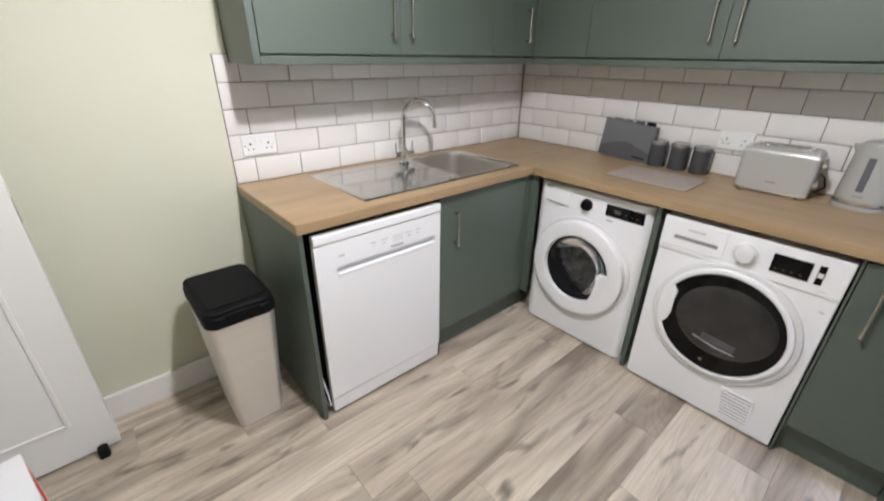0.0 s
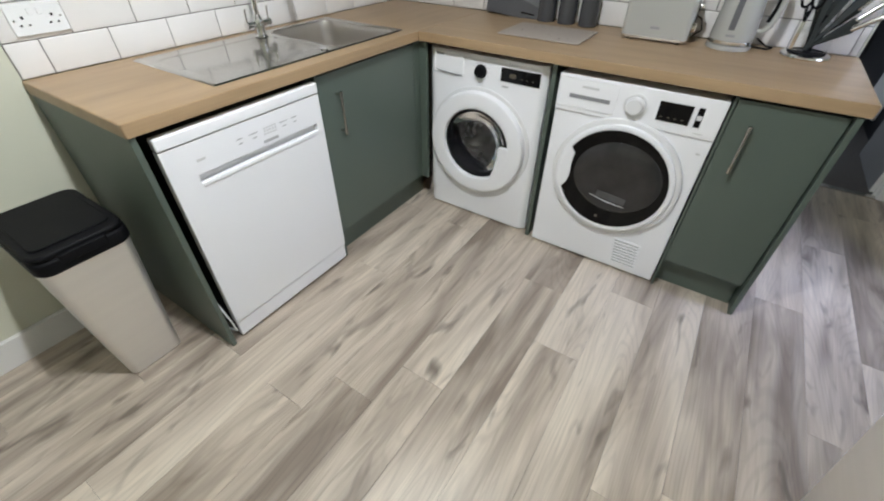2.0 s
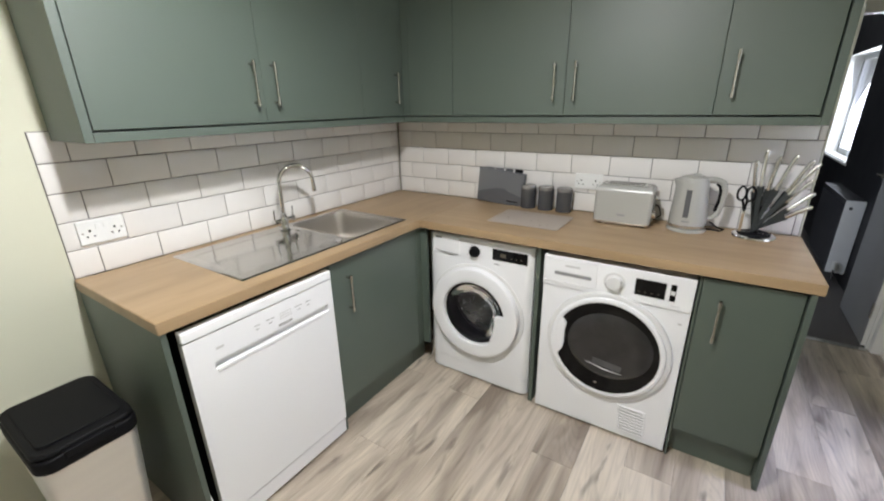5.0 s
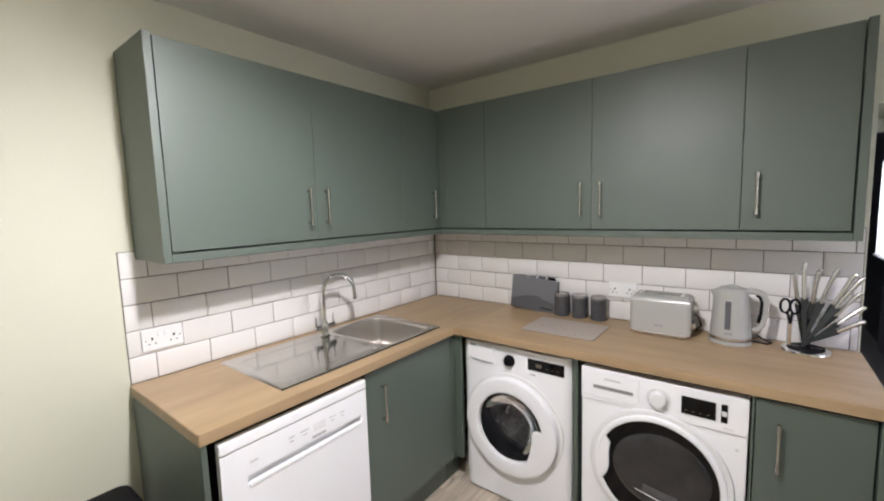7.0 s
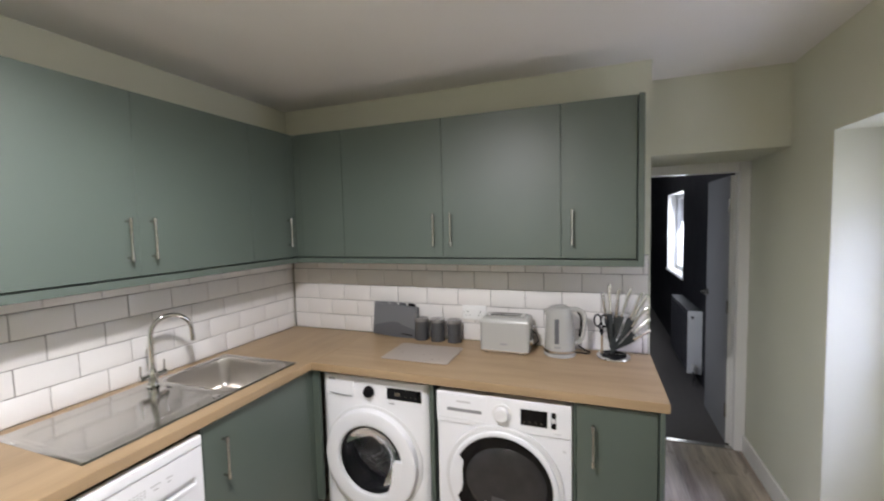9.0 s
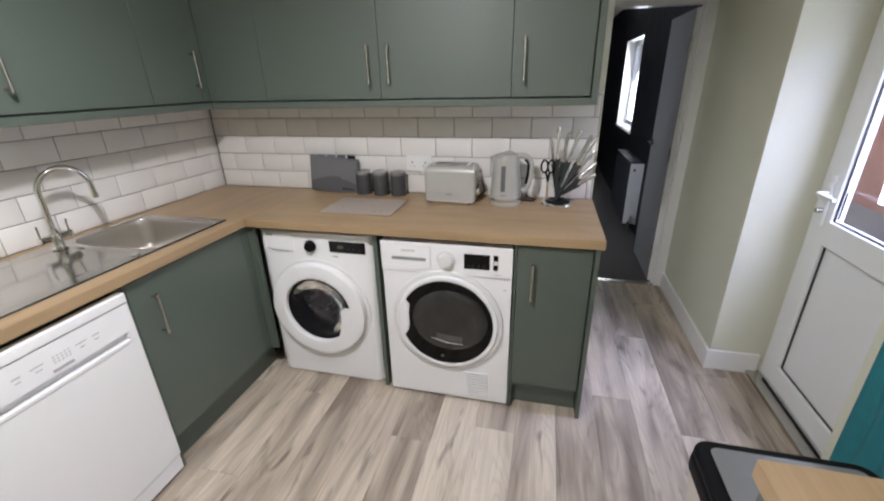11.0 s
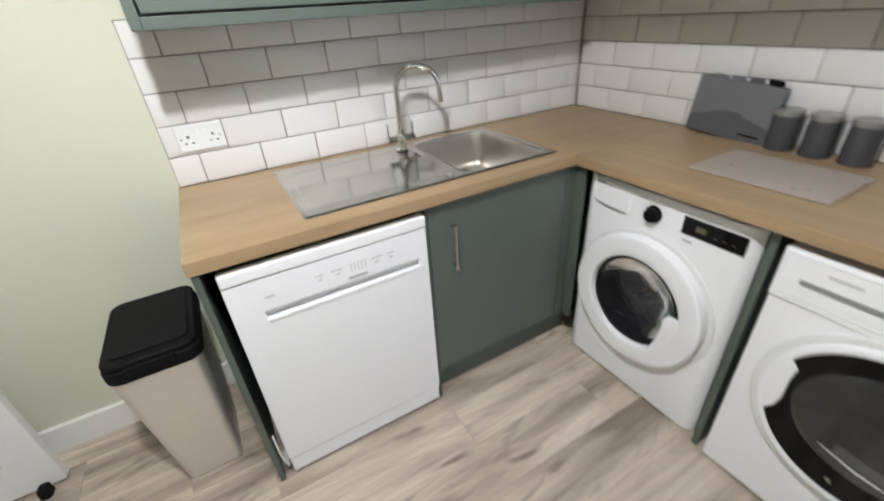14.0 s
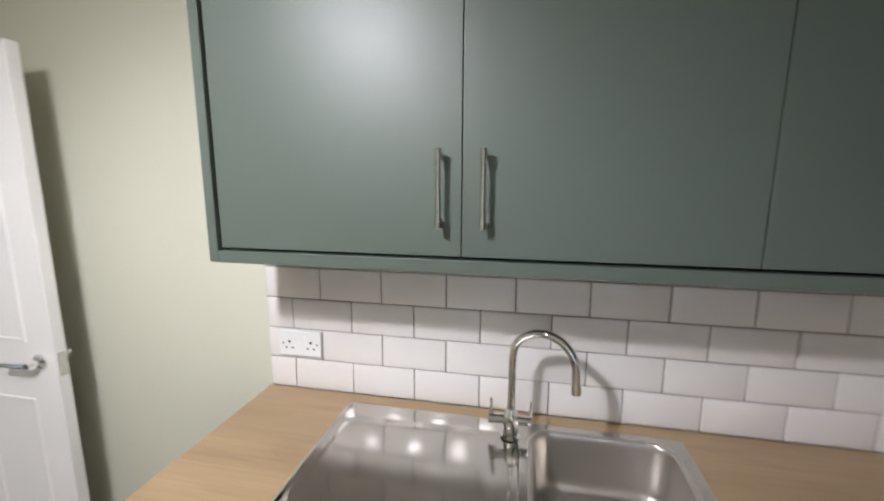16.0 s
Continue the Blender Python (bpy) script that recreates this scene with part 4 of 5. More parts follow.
def drainer_sheet():
    """The pressed sheet round the bowl's opening."""
    bm = bmesh.new()
    made = {}

    def vert(i, j):
        if (i, j) not in made:
            made[(i, j)] = bm.verts.new(grid[i][j])
        return made[(i, j)]

    for i in range(NX):
        for j in range(NY):
            a, b = grid[i][j], grid[i + 1][j + 1]
            if bowl_in((a[0] + b[0]) / 2, (a[1] + b[1]) / 2) < 0.0:
                bm.faces.new((vert(i, j), vert(i + 1, j), vert(i + 1, j + 1), vert(i, j + 1)))
    return bm


def bowl_loft():
    """Rounded loops that step inward and down from the rim to a dished floor: rows of (inset, height)."""
    bm = bmesh.new()
    x0, x1, y0, y1 = BOWL
    rows = [(-0.008, 0.0026), (-0.006, 0.0034), (0.0, 0.0032), (0.003, 0.0016), (0.005, -0.003), (0.007, -0.02), (0.011, -0.07), (0.015, -0.115),
            (0.019, -0.132), (0.027, -0.145), (0.039, -0.1515), (0.06, -0.154), (0.10, -0.156), (0.15, -0.158)]
    loops = []
    for inset, z in rows:
        r = max(0.012, 0.060 - inset)
        ax0, ax1, ay0, ay1 = x0 + inset + r, x1 - inset - r, y0 + inset + r, y1 - inset - r
        loop = []
        for cx, cy, start in ((ax1, ay1, 0), (ax0, ay1, 90), (ax0, ay0, 180), (ax1, ay0, 270)):
            for k in range(17):
                t = radians(start + 90 * k / 16)
                loop.append(bm.verts.new((cx + r * math.cos(t), cy + r * math.sin(t), z)))
        loops.append(loop)
    for a, b in zip(loops, loops[1:]):
        for k in range(len(a)):
            j = (k + 1) % len(a)
            bm.faces.new((a[k], a[j], b[j], b[k]))
    bm.faces.new(loops[-1])
    return bm


drainer = part("drainer", drainer_sheet(), SINKST, sink)
drainer.data.shade_smooth()
bowl_part = part("bowl", bowl_loft(), BOWLST, sink)
bowl_part.data.shade_smooth()
part("waste", lathe([(0, 0.003), (0.020, 0.003), (0.024, 0.006), (0.040, 0.005), (0.044, 0.0)], 32, m=pose(-0.930, -0.338, -0.1555)), NICKEL, sink, "steel basket waste", True)
part("overflow", lathe([(0, 0.0035), (0.015, 0.0035), (0.018, 0.0)], 24, m=pose(-1.082, -0.500, 0.002)), CHROME, sink, "chrome plug knob", True)

tap = thing("mixer_tap", "chrome swan-neck mixer tap with two levers behind the sink", "tap", pose(-1.085, -0.128, 0.9125))
bm = lathe([(0, 0), (0.026, 0), (0.026, 0.004), (0.021, 0.008), (0.019, 0.03), (0.022, 0.036), (0.022, 0.060), (0.018, 0.066), (0.014, 0.078), (0.012, 0.082), (0, 0.082)], 28)
part("body", bm, CHROME, tap, smooth=True)
pts = [(0, 0, 0.075), (0, 0, 0.13), (0, 0, 0.19), (0, 0, 0.225)]
R = 0.082
for k in range(1, 15):
    a = radians(180 - 13.2 * k)
    s = R + R * math.cos(a)
    pts.append((s * 0.93, -s * 0.37, 0.225 + R * math.sin(a)))
last = pts[-1]
pts.append((last[0] + 0.002, last[1] - 0.001, last[2] - 0.03))
part("spout", tube(pts, 0.0108, 16), CHROME, tap, smooth=True)
part("spout_tip", tube([(last[0] + 0.002, last[1] - 0.001, last[2] - 0.026), (last[0] + 0.003, last[1] - 0.0015, last[2] - 0.046)], 0.0122, 16), CHROME, tap, smooth=True)
for s in (-1, 1):
    lv = tube([(s * 0.018, 0, 0.048), (s * 0.050, 0, 0.048)], 0.0125, 16)
    tube([(s * 0.050, 0, 0.048), (s * 0.058, 0, 0.048)], 0.0145, 16, lv)
    tube([(s * 0.052, 0.0, 0.055), (s * 0.053, -0.004, 0.108)], [0.0045, 0.004], 10, lv)
    part("lever", lv, CHROME, tap, smooth=True)


# ---- sockets ----
def socket(m):
    u = thing("wall_socket", "white double wall socket with two switches on the tiles", "socket", m, group="double sockets")
    part("plate", box(-0.073, 0.073, -0.0105, -0.0003, -0.043, 0.043, 0.004, 3), UPVC, u, smooth=True)
    for cx in (-0.038, 0.038):
        bm = box(cx - 0.0035, cx + 0.0035, -0.0112, -0.0098, 0.002, 0.010)
        box(cx - 0.014, cx - 0.0075, -0.0112, -0.0098, -0.017, -0.0125, bm=bm)
        box(cx + 0.0075, cx + 0.014, -0.0112, -0.0098, -0.017, -0.0125, bm=bm)
        part("pin_holes", bm, GLOSSB, u, "dark pin holes")
    for cx in (-0.012, 0.012):
        part("rocker", box(cx - 0.0075, cx + 0.0075, -0.0140, -0.0100, 0.010, 0.029, 0.002), UPVC, u, smooth=True)
    for cx in (-0.060, 0.060):
        part("screw", lathe([(0, 0), (0.003, 0), (0.003, 0.001), (0, 0.001)], 10, m=pose(cx, -0.0104, 0.0, 90)), NICKEL, u)
    return u


socket(pose(-1.770, 0.0, 1.068))
socket(pose(0.0, -1.315, 1.078, 0, 0, -90))

# ---- things on the worktop ----
boards = thing("chopping_board_set", "grey chopping board set with a dark wave leaning on the tiles", "chopping boards", pose(-0.042, -0.806, 0.9105, 0, 5, -90))
part("case", box(-0.146, 0.146, -0.022, 0.016, 0.0, 0.200, 0.004, 3), BOARDG, boards, smooth=True)
bm = bmesh.new()
lo, hi = [], []
for k in range(29):
    x = -0.144 + 0.288 * k / 28
    h = 0.070 + 0.028 * math.sin((x + 0.10) * 13.0) * (1 if x < 0.05 else 0.6) - 0.05 * max(0, x - 0.02)
    lo.append(x), hi.append(h)
fr = [(bm.verts.new((x, -0.0235, 0.003)), bm.verts.new((x, -0.0235, h)), bm.verts.new((x, -0.0215, 0.003)), bm.verts.new((x, -0.0215, h))) for x, h in zip(lo, hi)]
for a, b in zip(fr, fr[1:]):
    bm.faces.new((a[0], b[0], b[1], a[1]))
    bm.faces.new((a[1], b[1], b[3], a[3]))
    bm.faces.new((a[0], a[2], b[2], b[0]))
part("wave_panel", bm, BOARDD, boards, "darker grey wave relief")
bars("badge", boards, [(0.055, 0.125, 0.026, 0.032)], -0.0242, GLOSSB, "small dark badge")
for k, c in enumerate((BOARDG, BOARDG, BOARDD, BLACK)):
    x = -0.10 + 0.058 * k
    part("board_tab", box(x, x + 0.05, -0.016 + 0.007 * k, -0.011 + 0.007 * k, 0.195, 0.212 + 0.002 * k, 0.002), c, boards, smooth=True)


def canister(m):
    u = thing("canister", "slate grey storage canister with a steel lid on the worktop", "canister", m, group="canisters by the chopping boards")
    part("tin", lathe([(0, 0), (0.040, 0), (0.0425, 0.003), (0.0425, 0.110), (0.041, 0.113), (0, 0.113)], 40), CANIS, u, smooth=True)
    part("lid", lathe([(0, 0.134), (0.036, 0.134), (0.0415, 0.131), (0.043, 0.126), (0.043, 0.1135), (0, 0.1135)], 40), CANLID, u, "grey metal lid", True)
    part("base_band", lathe([(0.0428, 0.001), (0.0434, 0.002), (0.0434, 0.006), (0.0428, 0.007)], 40), CANIS, u, smooth=True)
    return u


CANLID = mat("canister_lid", (0.34, 0.33, 0.33), 0.25, 0.6, vary=0.04)
can = canister(pose(-0.062, -0.998, 0.9105))
for y in (-1.102, -1.207):
    copy_thing(can, pose(-0.062, y, 0.9105, 0, 0, 20))

mat_ = thing("worktop_saver", "frosted grey glass worktop saver lying on the worktop", "board", pose(-0.318, -1.114, 0.9102))
part("plate", rounded(-0.138, 0.138, -0.185, 0.185, 0.002, 0.006, 0.012, 0.001), MATG, mat_, smooth=True)
for x in (-0.12, 0.12):
    for y in (-0.165, 0.165):
        part("foot", lathe([(0, 0), (0.007, 0), (0.007, 0.0021), (0, 0.0021)], 12, m=pose(x, y, 0)), RUBBER, mat_)

toaster = thing("toaster", "pale grey two-slice toaster with chrome trim on the worktop", "toaster", pose(-0.125, -1.530, 0.9105, 0, 0, -90))
bm = bmesh.new()
bmesh.ops.create_cube(bm, size=1.0)
for v in bm.verts:
    v.co = Vector((v.co.x * 0.262, v.co.y * 0.165, 0.105 + v.co.z * 0.176))
top_e = [e for e in bm.edges if e.verts[0].co.z > 0.15 and e.verts[1].co.z > 0.15]
bmesh.ops.bevel(bm, geom=top_e, offset=0.034, segments=6, profile=0.5, affect="EDGES")
ups = [e for e in bm.edges if abs(e.verts[0].co.z - e.verts[1].co.z) > 0.08]
bmesh.ops.bevel(bm, geom=ups, offset=0.020, segments=4, profile=0.5, affect="EDGES")
part("shell", bm, GREYCER, toaster, smooth=True)
part("base_trim", rounded(-0.129, 0.129, -0.0805, 0.0805, 0.006, 0.0205, 0.020, 0.003), CHROME, toaster, "chrome base trim", True)
part("top_plate", rounded(-0.098, 0.098, -0.046, 0.046, 0.190, 0.1955, 0.012, 0.001), CHROME, toaster, "chrome slot plate", True)
for y in (-0.022, 0.022):
    part("slot", box(-0.082, 0.082, y - 0.013, y + 0.013, 0.1935, 0.1962), GLOSSB, toaster, "dark toasting slot")
part("lever_track", box(0.1305, 0.1325, -0.006, 0.006, 0.06, 0.155), GLOSSB, toaster, "dark lever track")
part("lever", box(0.1315, 0.150, -0.022, 0.022, 0.128, 0.142, 0.005, 3), CHROME, toaster, "chrome lever", True)
part("browning_dial", lathe([(0, 0), (0.019, 0), (0.017, 0.014), (0, 0.016)], 24, m=pose(0.131, -0.02, 0.058, 0, 90, 0)), CHROME, toaster, "chrome browning dial", True)
bars("badge", toaster, [(-0.018, 0.018, 0.048, 0.057)], -0.0828, SEAM, "small grey badge")
for x in (-0.1, 0.1):
    for y in (-0.06, 0.06):
        part("foot", lathe([(0, 0), (0.010, 0), (0.010, 0.007), (0, 0.007)], 12, m=pose(x, y, 0)), BLACK, toaster)

kettle = thing("kettle", "pale grey electric kettle with a water window on its base", "kettle", pose(-0.120, -1.808, 0.9105, 0, 0, -90))
part("power_base", lathe([(0, 0), (0.080, 0), (0.082, 0.004), (0.080, 0.016), (0.070, 0.020), (0, 0.020)], 44), GREYCER, kettle, smooth=True)
part("chrome_band", lathe([(0.0795, 0.0215), (0.082, 0.023), (0.0815, 0.033), (0.079, 0.034), (0, 0.034), (0, 0.0215)], 44), CHROME, kettle, "chrome band", True)
bm = lathe([(0, 0.0345), (0.077, 0.0345), (0.078, 0.05), (0.072, 0.13), (0.064, 0.20), (0.061, 0.232), (0.058, 0.236), (0, 0.236)], 44)
for v in bm.verts:
    if v.co.z > 0.19 and v.co.x < -0.045:
        v.co.x -= 0.022 * (v.co.z - 0.19) / 0.046 * max(0, 1 - abs(v.co.y) / 0.03)
part("jug", bm, GREYCER, kettle, smooth=True)
part("lid", lathe([(0, 0.2365), (0.057, 0.2365), (0.054, 0.246), (0.040, 0.252), (0, 0.254)], 36), GREYCER, kettle, smooth=True)
part("lid_grip", rounded(-0.012, 0.030, -0.010, 0.010, 0.252, 0.262, 0.008, 0.003), GREYCER, kettle, smooth=True)
hp = [(0.050, 0, 0.238), (0.085, 0, 0.240), (0.113, 0, 0.228), (0.124, 0, 0.195), (0.122, 0, 0.14), (0.112, 0, 0.09), (0.095, 0, 0.068), (0.070, 0, 0.066)]
part("handle", tube(hp, [0.013, 0.014, 0.014, 0.012, 0.011, 0.011, 0.010, 0.009], 14), GREYCER, kettle, smooth=True)
part("handle_inlay", tube([(0.090, 0, 0.224), (0.104, 0, 0.212), (0.1105, 0, 0.19), (0.109, 0, 0.15), (0.100, 0, 0.10)], 0.008, 10), BLACK, kettle, "black inner grip", True)
own = rounded(-0.011, 0.011, -0.004, 0.004, -0.062, 0.062, 0.003, 0.001)
own.transform(pose(-0.008, -0.0705, 0.135, -5.2, 0, 0))
part("water_window", own, BOARDD, kettle, "dark water window", True)
bars("badge", kettle, [(-0.020, 0.012, 0.050, 0.058)], -0.0775, SEAM, "small grey badge")
part("power_cord", tube([(0.07, 0.02, 0.008), (0.105, 0.03, 0.006), (0.135, 0.015, 0.007), (0.150, 0.035, 0.010), (0.125, 0.055, 0.012), (0.09, 0.075, 0.03)], 0.0036, 8), BLACK, kettle, "black power cord", True)
part("power_cord", tube([(0.134, 0.055, 0.015), (0.160, 0.085, 0.035), (0.145, 0.095, 0.075), (0.09, 0.105, 0.10), (-0.03, 0.105, 0.11), (-0.15, 0.105, 0.14)], 0.0033, 8), BLACK, toaster, "black power cord", True)

# knife stand: round base, clear upright, knives, scissors
stand = thing("knife_stand", "round knife stand with steel-handled knives and scissors on the worktop", "knife stand", pose(-0.105, -2.068, 0.9105, 0, 0, -90))
part("base", lathe([(0, 0), (0.078, 0), (0.082, 0.004), (0.080, 0.010), (0.066, 0.014), (0, 0.015)], 40), CHROME, stand, "chrome round base", True)
part("base_disc", lathe([(0, 0.0155), (0.062, 0.0155), (0.060, 0.019), (0, 0.019)], 40), BLACK, stand, smooth=True)
part("holder", box(-0.012, 0.012, -0.012, 0.012, 0.019, 0.14, 0.003), BLACK, stand, smooth=True)
part("upright", rounded(-0.055, 0.060, -0.004, 0.004, 0.019, 0.215, 0.0035, 0.001), ACRYL, stand, "clear acrylic upright")
rk = random.Random(11)
KNIFE = mat("knife_steel", (0.030, 0.036, 0.038), 0.42, 0.3)
KNIFEH = mat("bright_knife_steel", (0.72, 0.71, 0.69), 0.22, 1.0, vary=0.05)
KN = [(-11, 5, 0.31), (-3, -6, 0.35), (5, 4, 0.33), (13, -4, 0.345), (19, 5, 0.34), (26, -5, 0.345), (34, 4, 0.29), (41, -4, 0.25), (50, 2, 0.215)]
for a, b, ln in KN:
    q = pose(rk.uniform(-0.012, 0.010), 0.004 * b - 0.010, 0.026, b + rk.uniform(-3, 3), a + rk.uniform(-1.5, 1.5), rk.uniform(-15, 15))
    bl = box(-0.0125, 0.0125, -0.0011, 0.0011, 0.0, ln * 0.58, 0.0008, 1)
    for v in bl.verts:
        k = 1 - v.co.z / (ln * 0.58)
        v.co.x = v.co.x * (1 - 0.75 * k * k) - 0.006 * k
    bl.transform(q)
    kn = part("knife", bl, KNIFE, stand, "knife with a steel handle")
    hd = tube([(0, 0, ln * 0.565), (0, 0, ln * 0.61), (0.001, 0, ln * 0.78), (0.004, 0, ln * 0.95), (0.009, 0, ln)], [0.0065, 0.0088, 0.0080, 0.0098, 0.0062], 12)
    hd.transform(q)
    part("knife_handle", hd, KNIFEH, kn, "bright steel handle", True)
sc = bmesh.new()
for s in (-1, 1):
    loop = [(-0.058 + s * 0.016 + 0.016 * math.cos(2 * math.pi * k / 16), -0.02, 0.190 + 0.030 * math.sin(2 * math.pi * k / 16)) for k in range(17)]
    tube(loop, 0.0048, 8, sc, False)
    tube([(-0.058 + s * 0.008, -0.02, 0.161), (-0.054, -0.02, 0.115)], 0.005, 8, sc)
sci = part("scissors", sc, BLACK, stand, "black-handled scissors", True)
part("scissor_blades", box(-0.060, -0.048, -0.022, -0.018, 0.022, 0.12, 0.001), CHROME, sci, "steel blades")


# ---- bins ----
def bin_(m, label, w=0.255, d=0.365, h=0.595, touch=False):
    u = thing("waste_bin", label, "bin", m, group="kitchen bins")
    part("body", rounded(-w / 2 + 0.006, w / 2 - 0.006, -d / 2 + 0.006, d / 2 - 0.006, 0.004, h - 0.05, 0.032, 0.003, 6, taper=0.26), BINST, u, "satin steel tapered body", True)
    part("foot_ring", rounded(-w / 2 * 0.66, w / 2 * 0.66, -d / 2 * 0.66, d / 2 * 0.66, 0.0003, 0.010, 0.025, 0.002, 5), BLACK, u, smooth=True)
    part("lid_collar", rounded(-w / 2, w / 2, -d / 2, d / 2, h - 0.062, h - 0.014, 0.045, 0.010, 7), BLACK, u, "black plastic collar", True)
    if touch:
        bm = rounded(-w / 2 + 0.002, w / 2 - 0.002, -d / 2 + 0.002, d / 2 - 0.002, h - 0.0138, h + 0.012, 0.045, 0.010, 7)
        part("lid", bm, BLACK, u, "black plastic lid", True)
        part("lid_flap", rounded(-w / 2 + 0.034, w / 2 - 0.030, -d / 2 + 0.036, d / 2 - 0.036, h + 0.0125, h + 0.017, 0.02, 0.002, 5), GLOSSB2, u, "glossy grey flap", True)
    else:
        part("lid", rounded(-w / 2 + 0.004, w / 2 - 0.004, -d / 2 + 0.004, d / 2 - 0.004, h - 0.0138, h + 0.006, 0.042, 0.008, 7), BLACK, u, "black plastic lid", True)
        part("lid_flap", rounded(-w / 2 + 0.024, w / 2 - 0.024, -d / 2 + 0.038, d / 2 - 0.026, h + 0.0063, h + 0.0125, 0.022, 0.003, 5), BLACK, u, smooth=True)
        part("lid_grip", rounded(-0.062, 0.062, -d / 2 - 0.006, -d / 2 + 0.020, h - 0.036, h - 0.006, 0.008, 0.004, 4), BLACK, u, smooth=True)
    return u


GLOSSB2 = mat("grey_gloss_flap", (0.20, 0.205, 0.215), 0.18, vary=0.1)
bin_(pose(-2.080, -0.292, 0, 0, 0, 0), "steel waste bin with black flap lid beside the dishwasher")
bin_(pose(-1.400, -2.608, 0, 0, 0, 0), "steel waste bin with glossy flap near the back door", 0.262, 0.40, 0.615, True)

# ---- odds and ends ----
carton = thing("carton", "white carton with red print standing on the plank floor", "box", pose(-2.86, -0.69, 0.0, 0, 0, 12))
part("case", box(-0.17, 0.17, -0.12, 0.12, 0.0005, 0.42, 0.004), CARD, carton, smooth=True)
part("print", box(0.1702, 0.1712, 0.0, 0.07, 0.22, 0.415), RED, carton, "red printed panel")
part("print", box(0.1702, 0.1712, -0.03, -0.018, 0.22, 0.41), RED, carton, "red printed stripe")

cloth = thing("towel", "teal cloth towel hanging on the wall beside the back door", "towel", pose(-1.16, SY + 0.020, 0.40))
bm = bmesh.new()
cols = []
for i in range(25):
    x = -0.13 + 0.26 * i / 24
    cols.append([(bm.verts.new((x, 0.012 + 0.008 * math.sin(i * 0.9), z)), bm.verts.new((x, 0.004 + 0.006 * math.sin(i * 0.9), z))) for z in (0, 0.2, 0.45, 0.7)])
for a, b in zip(cols, cols[1:]):
    for k in range(3):
        bm.faces.new((a[k][0], b[k][0], b[k + 1][0], a[k + 1][0]))
        bm.faces.new((a[k][1], a[k + 1][1], b[k + 1][1], b[k][1]))
part("cloth", bm, TEAL, cloth, smooth=True)
part("hook_rail", box(-0.14, 0.14, -0.019, 0.003, 0.69, 0.72, 0.003), NICKEL, cloth, "steel hanging rail", True)

# ceiling spotlight
spot = thing("ceiling_light", "white ceiling spotlight bar with three lit bulbs", "ceiling light", pose(-1.77, -1.37, CEIL_Z))
part("bar", rounded(-0.03, 0.03, -0.33, 0.33, -0.012, 0.0, 0.028, 0.003), WHITE, spot, smooth=True)
for b in BULBS:
    x, y, z = b[0] + 1.77, b[1] + 1.37, b[2] - CEIL_Z
    arm = part("arm", tube([(x, y, -0.006), (x, y, -0.012), (x, y, -0.020)], 0.012, 10), NICKEL, spot, smooth=True)
    part("cap", lathe([(0, 0.044), (0.018, 0.043), (0.020, 0.0395), (0, 0.039)], 20, m=pose(x, y, z)), NICKEL, spot, smooth=True)
    part("bulb", lathe([(0, -0.028), (0.016, -0.022), (0.026, -0.006), (0.027, 0.008), (0.018, 0.030), (0.012, 0.0385), (0, 0.0385)], 24, m=pose(x, y, z)), BULB, spot, "glowing bulb", True)


# ---- tiles and planks ----
def tile_mesh(w, h):
    bm = box(0, w, -0.0078, 0.0, 0, h, 0.0022, 2)
    bmesh.ops.recalc_face_normals(bm, faces=bm.faces)
    me = bpy.data.meshes.new("tile")
    bm.to_mesh(me)
    bm.free()
    me.materials.append(TILE)
    me.shade_smooth()
    me.set_sharp_from_angle(angle=radians(50))
    return me


TILE_CACHE = {}


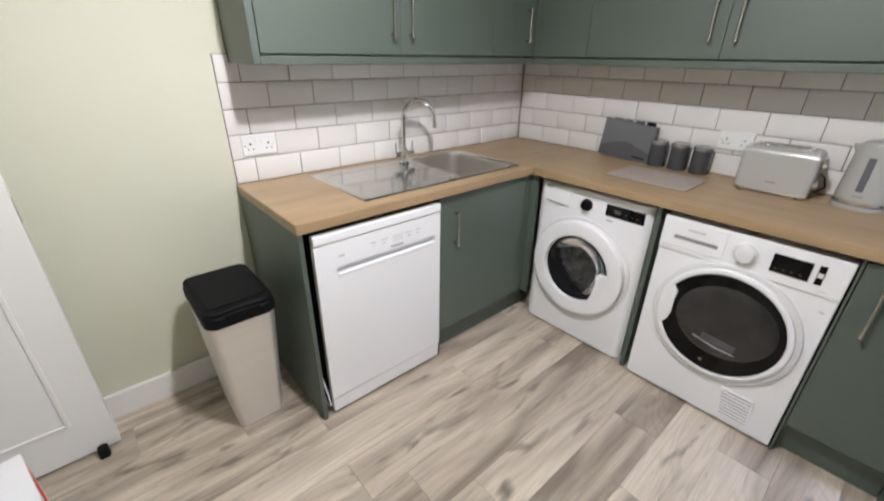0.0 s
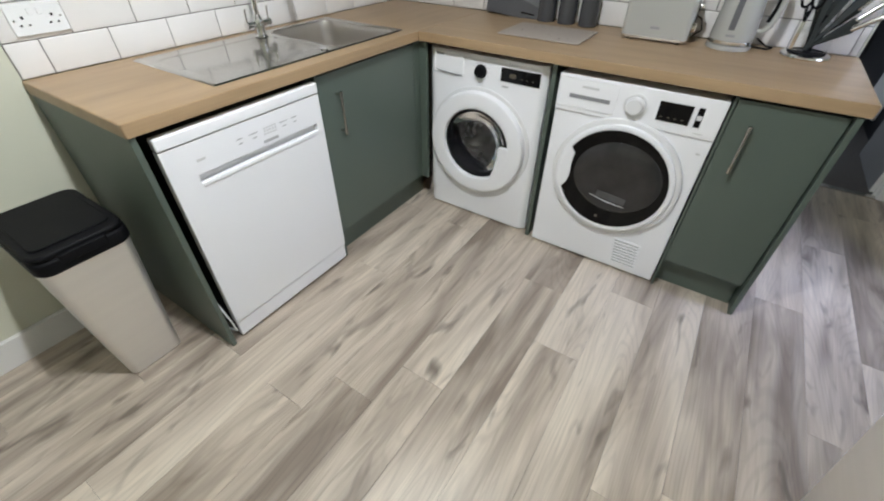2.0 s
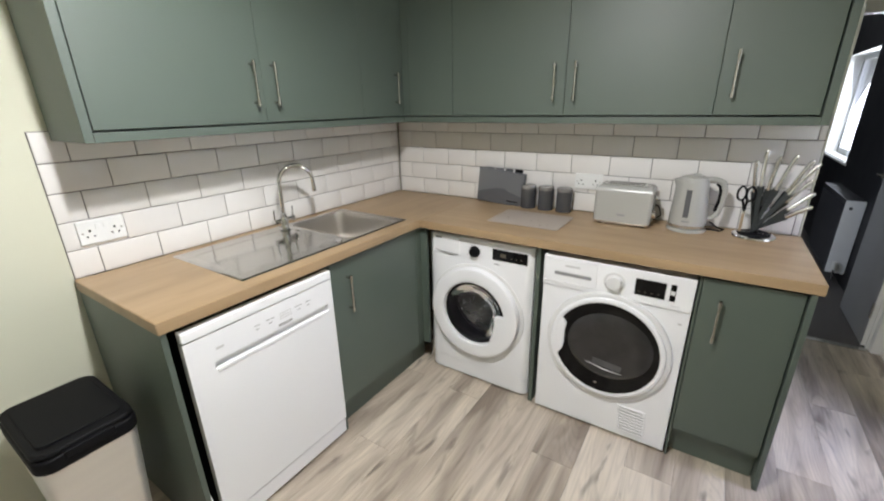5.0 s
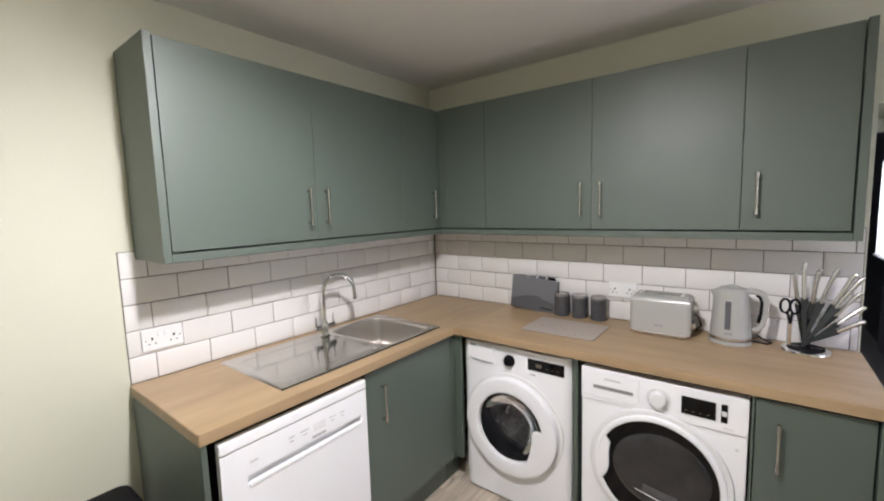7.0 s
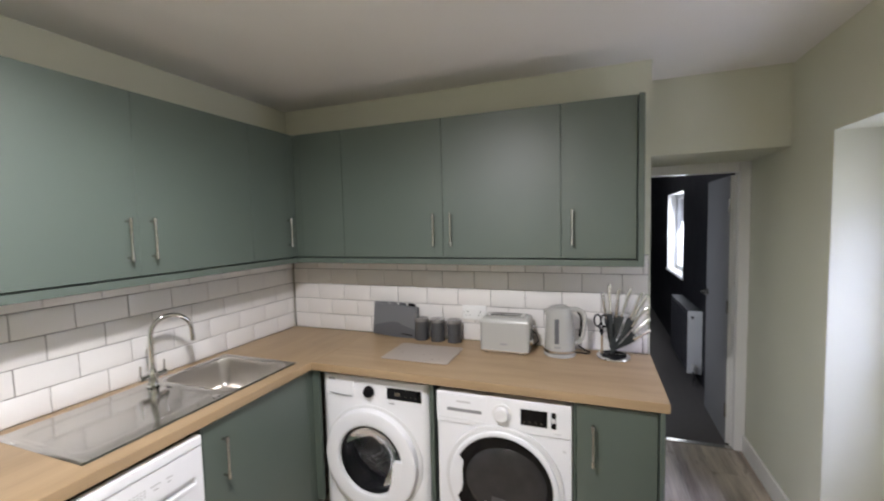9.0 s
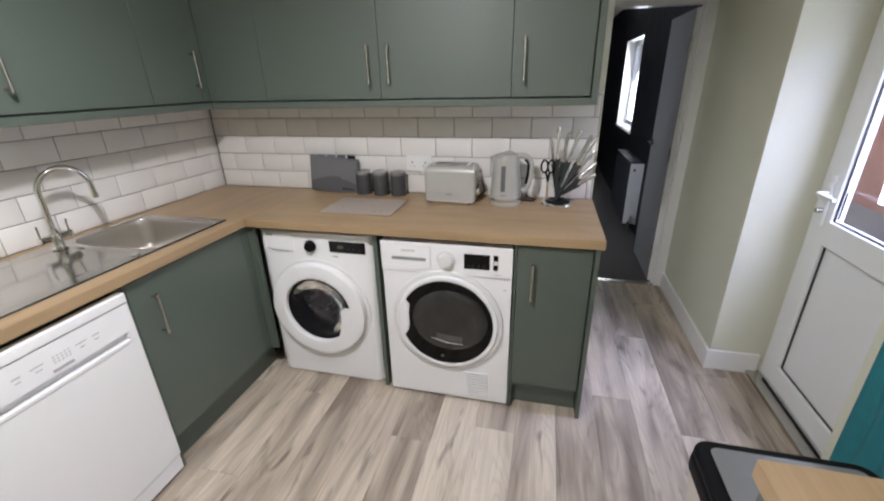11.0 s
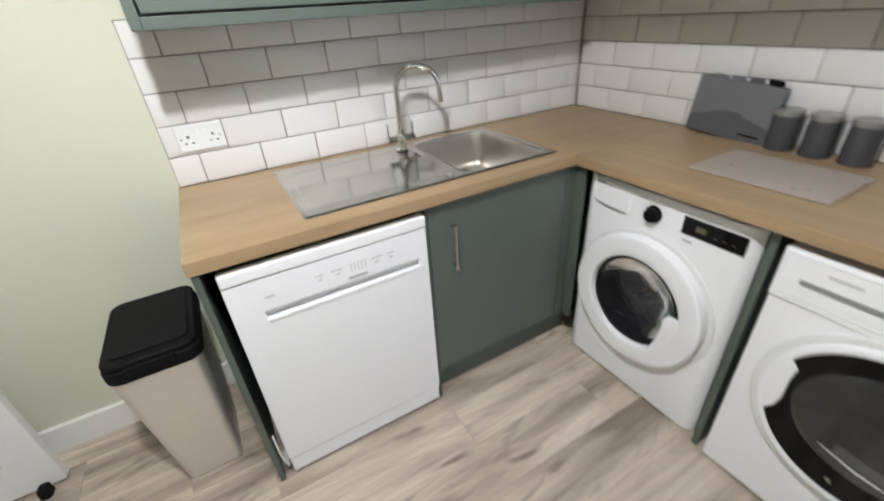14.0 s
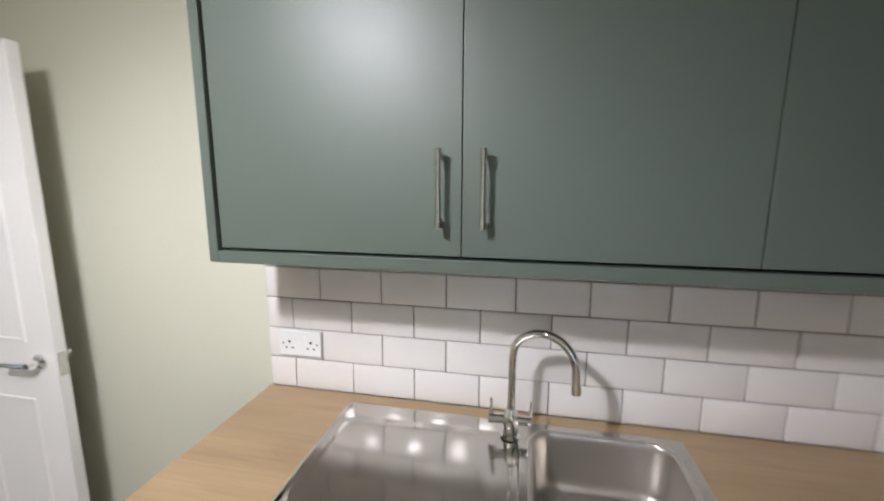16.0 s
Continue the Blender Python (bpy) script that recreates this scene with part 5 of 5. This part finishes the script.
def tiles(parent, m, x0, x1, pitch, odd, even, rows):
    """Running-bond wall tiles, local x along the wall, front at y = 0; odd, even: the place of one joint in those rows."""
    rnd = random.Random(3)
    for r in range(rows):
        z0 = 0.912 + 0.1025 * r
        joint = odd if r % 2 == 0 else even
        a = joint - math.ceil((joint - x0) / pitch) * pitch
        while a < x1 - 0.012:
            s, e = max(a, x0) + 0.0015, min(a + pitch, x1) - 0.0015
            if e - s > 0.01:
                key = (round(e - s, 4))
                if key not in TILE_CACHE:
                    TILE_CACHE[key] = tile_mesh(e - s, 0.0995)
                ob = new("tile", TILE_CACHE[key])
                ob.parent = parent
                ob.matrix_basis = m @ pose(s, 0.0078, z0, rnd.uniform(-0.12, 0.12), 0, rnd.uniform(-0.15, 0.15))
            a += pitch


splash_n = setting("splashback_north", box(-1.8875, -0.0085, 0.0035, 0.0078, 0.9105, 1.424), GROUT, "white metro tiles with grey grout above the sink", "splashback")
splash_e = setting("splashback_east", box(0.0035, 0.0078, -2.238, -0.0005, 0.9105, 1.424), GROUT, "white metro tiles with grey grout above the appliances", "splashback")
tiles(splash_n, pose(0, -0.0012, 0), -1.887, -0.001, 0.2035, -0.778, -0.881, 5)
tiles(splash_e, pose(-0.0012, 0, 0, 0, 0, -90), 0.009, 2.237, 0.200, 1.212, 1.115, 5)

ROW = 0.183
ENDS = {0: -0.50, 1: -1.30, 2: -0.95, 3: -1.90, 4: -1.227, 5: -1.92, 6: -0.55, 7: -1.59, 8: -0.885, 9: -1.20, 10: -0.75, 11: -1.62, 12: -0.30, 13: -0.42, 14: -1.05, 15: -0.60, 16: -1.35, 17: -0.9}
PLANK = {}
LEN = 1.215
for r in range(18):
    y1 = 0.068 - ROW * r
    y0 = max(y1 - ROW, -3.19)
    y1 = min(y1, 0.006)
    a = ENDS[r] - math.ceil((ENDS[r] - WX + 0.4) / LEN) * LEN
    while a < 0.95:
        s, e = max(a, WX - 0.35), min(a + LEN, 0.934)
        if e - s > 0.02:
            key = (round(e - s, 3), round(y1 - y0, 3))
            if key not in PLANK:
                bm = box(0.0004, e - s - 0.0004, 0.0004, y1 - y0 - 0.0004, -0.0038, 0.0, 0.0006, 1)
                me = bpy.data.meshes.new("plank")
                bm.to_mesh(me)
                bm.free()
                me.materials.append(FLOOR)
                PLANK[key] = me
            ob = new("plank", PLANK[key])
            ob.parent = floor
            ob.location = (s, y0, 0)
        a += LEN
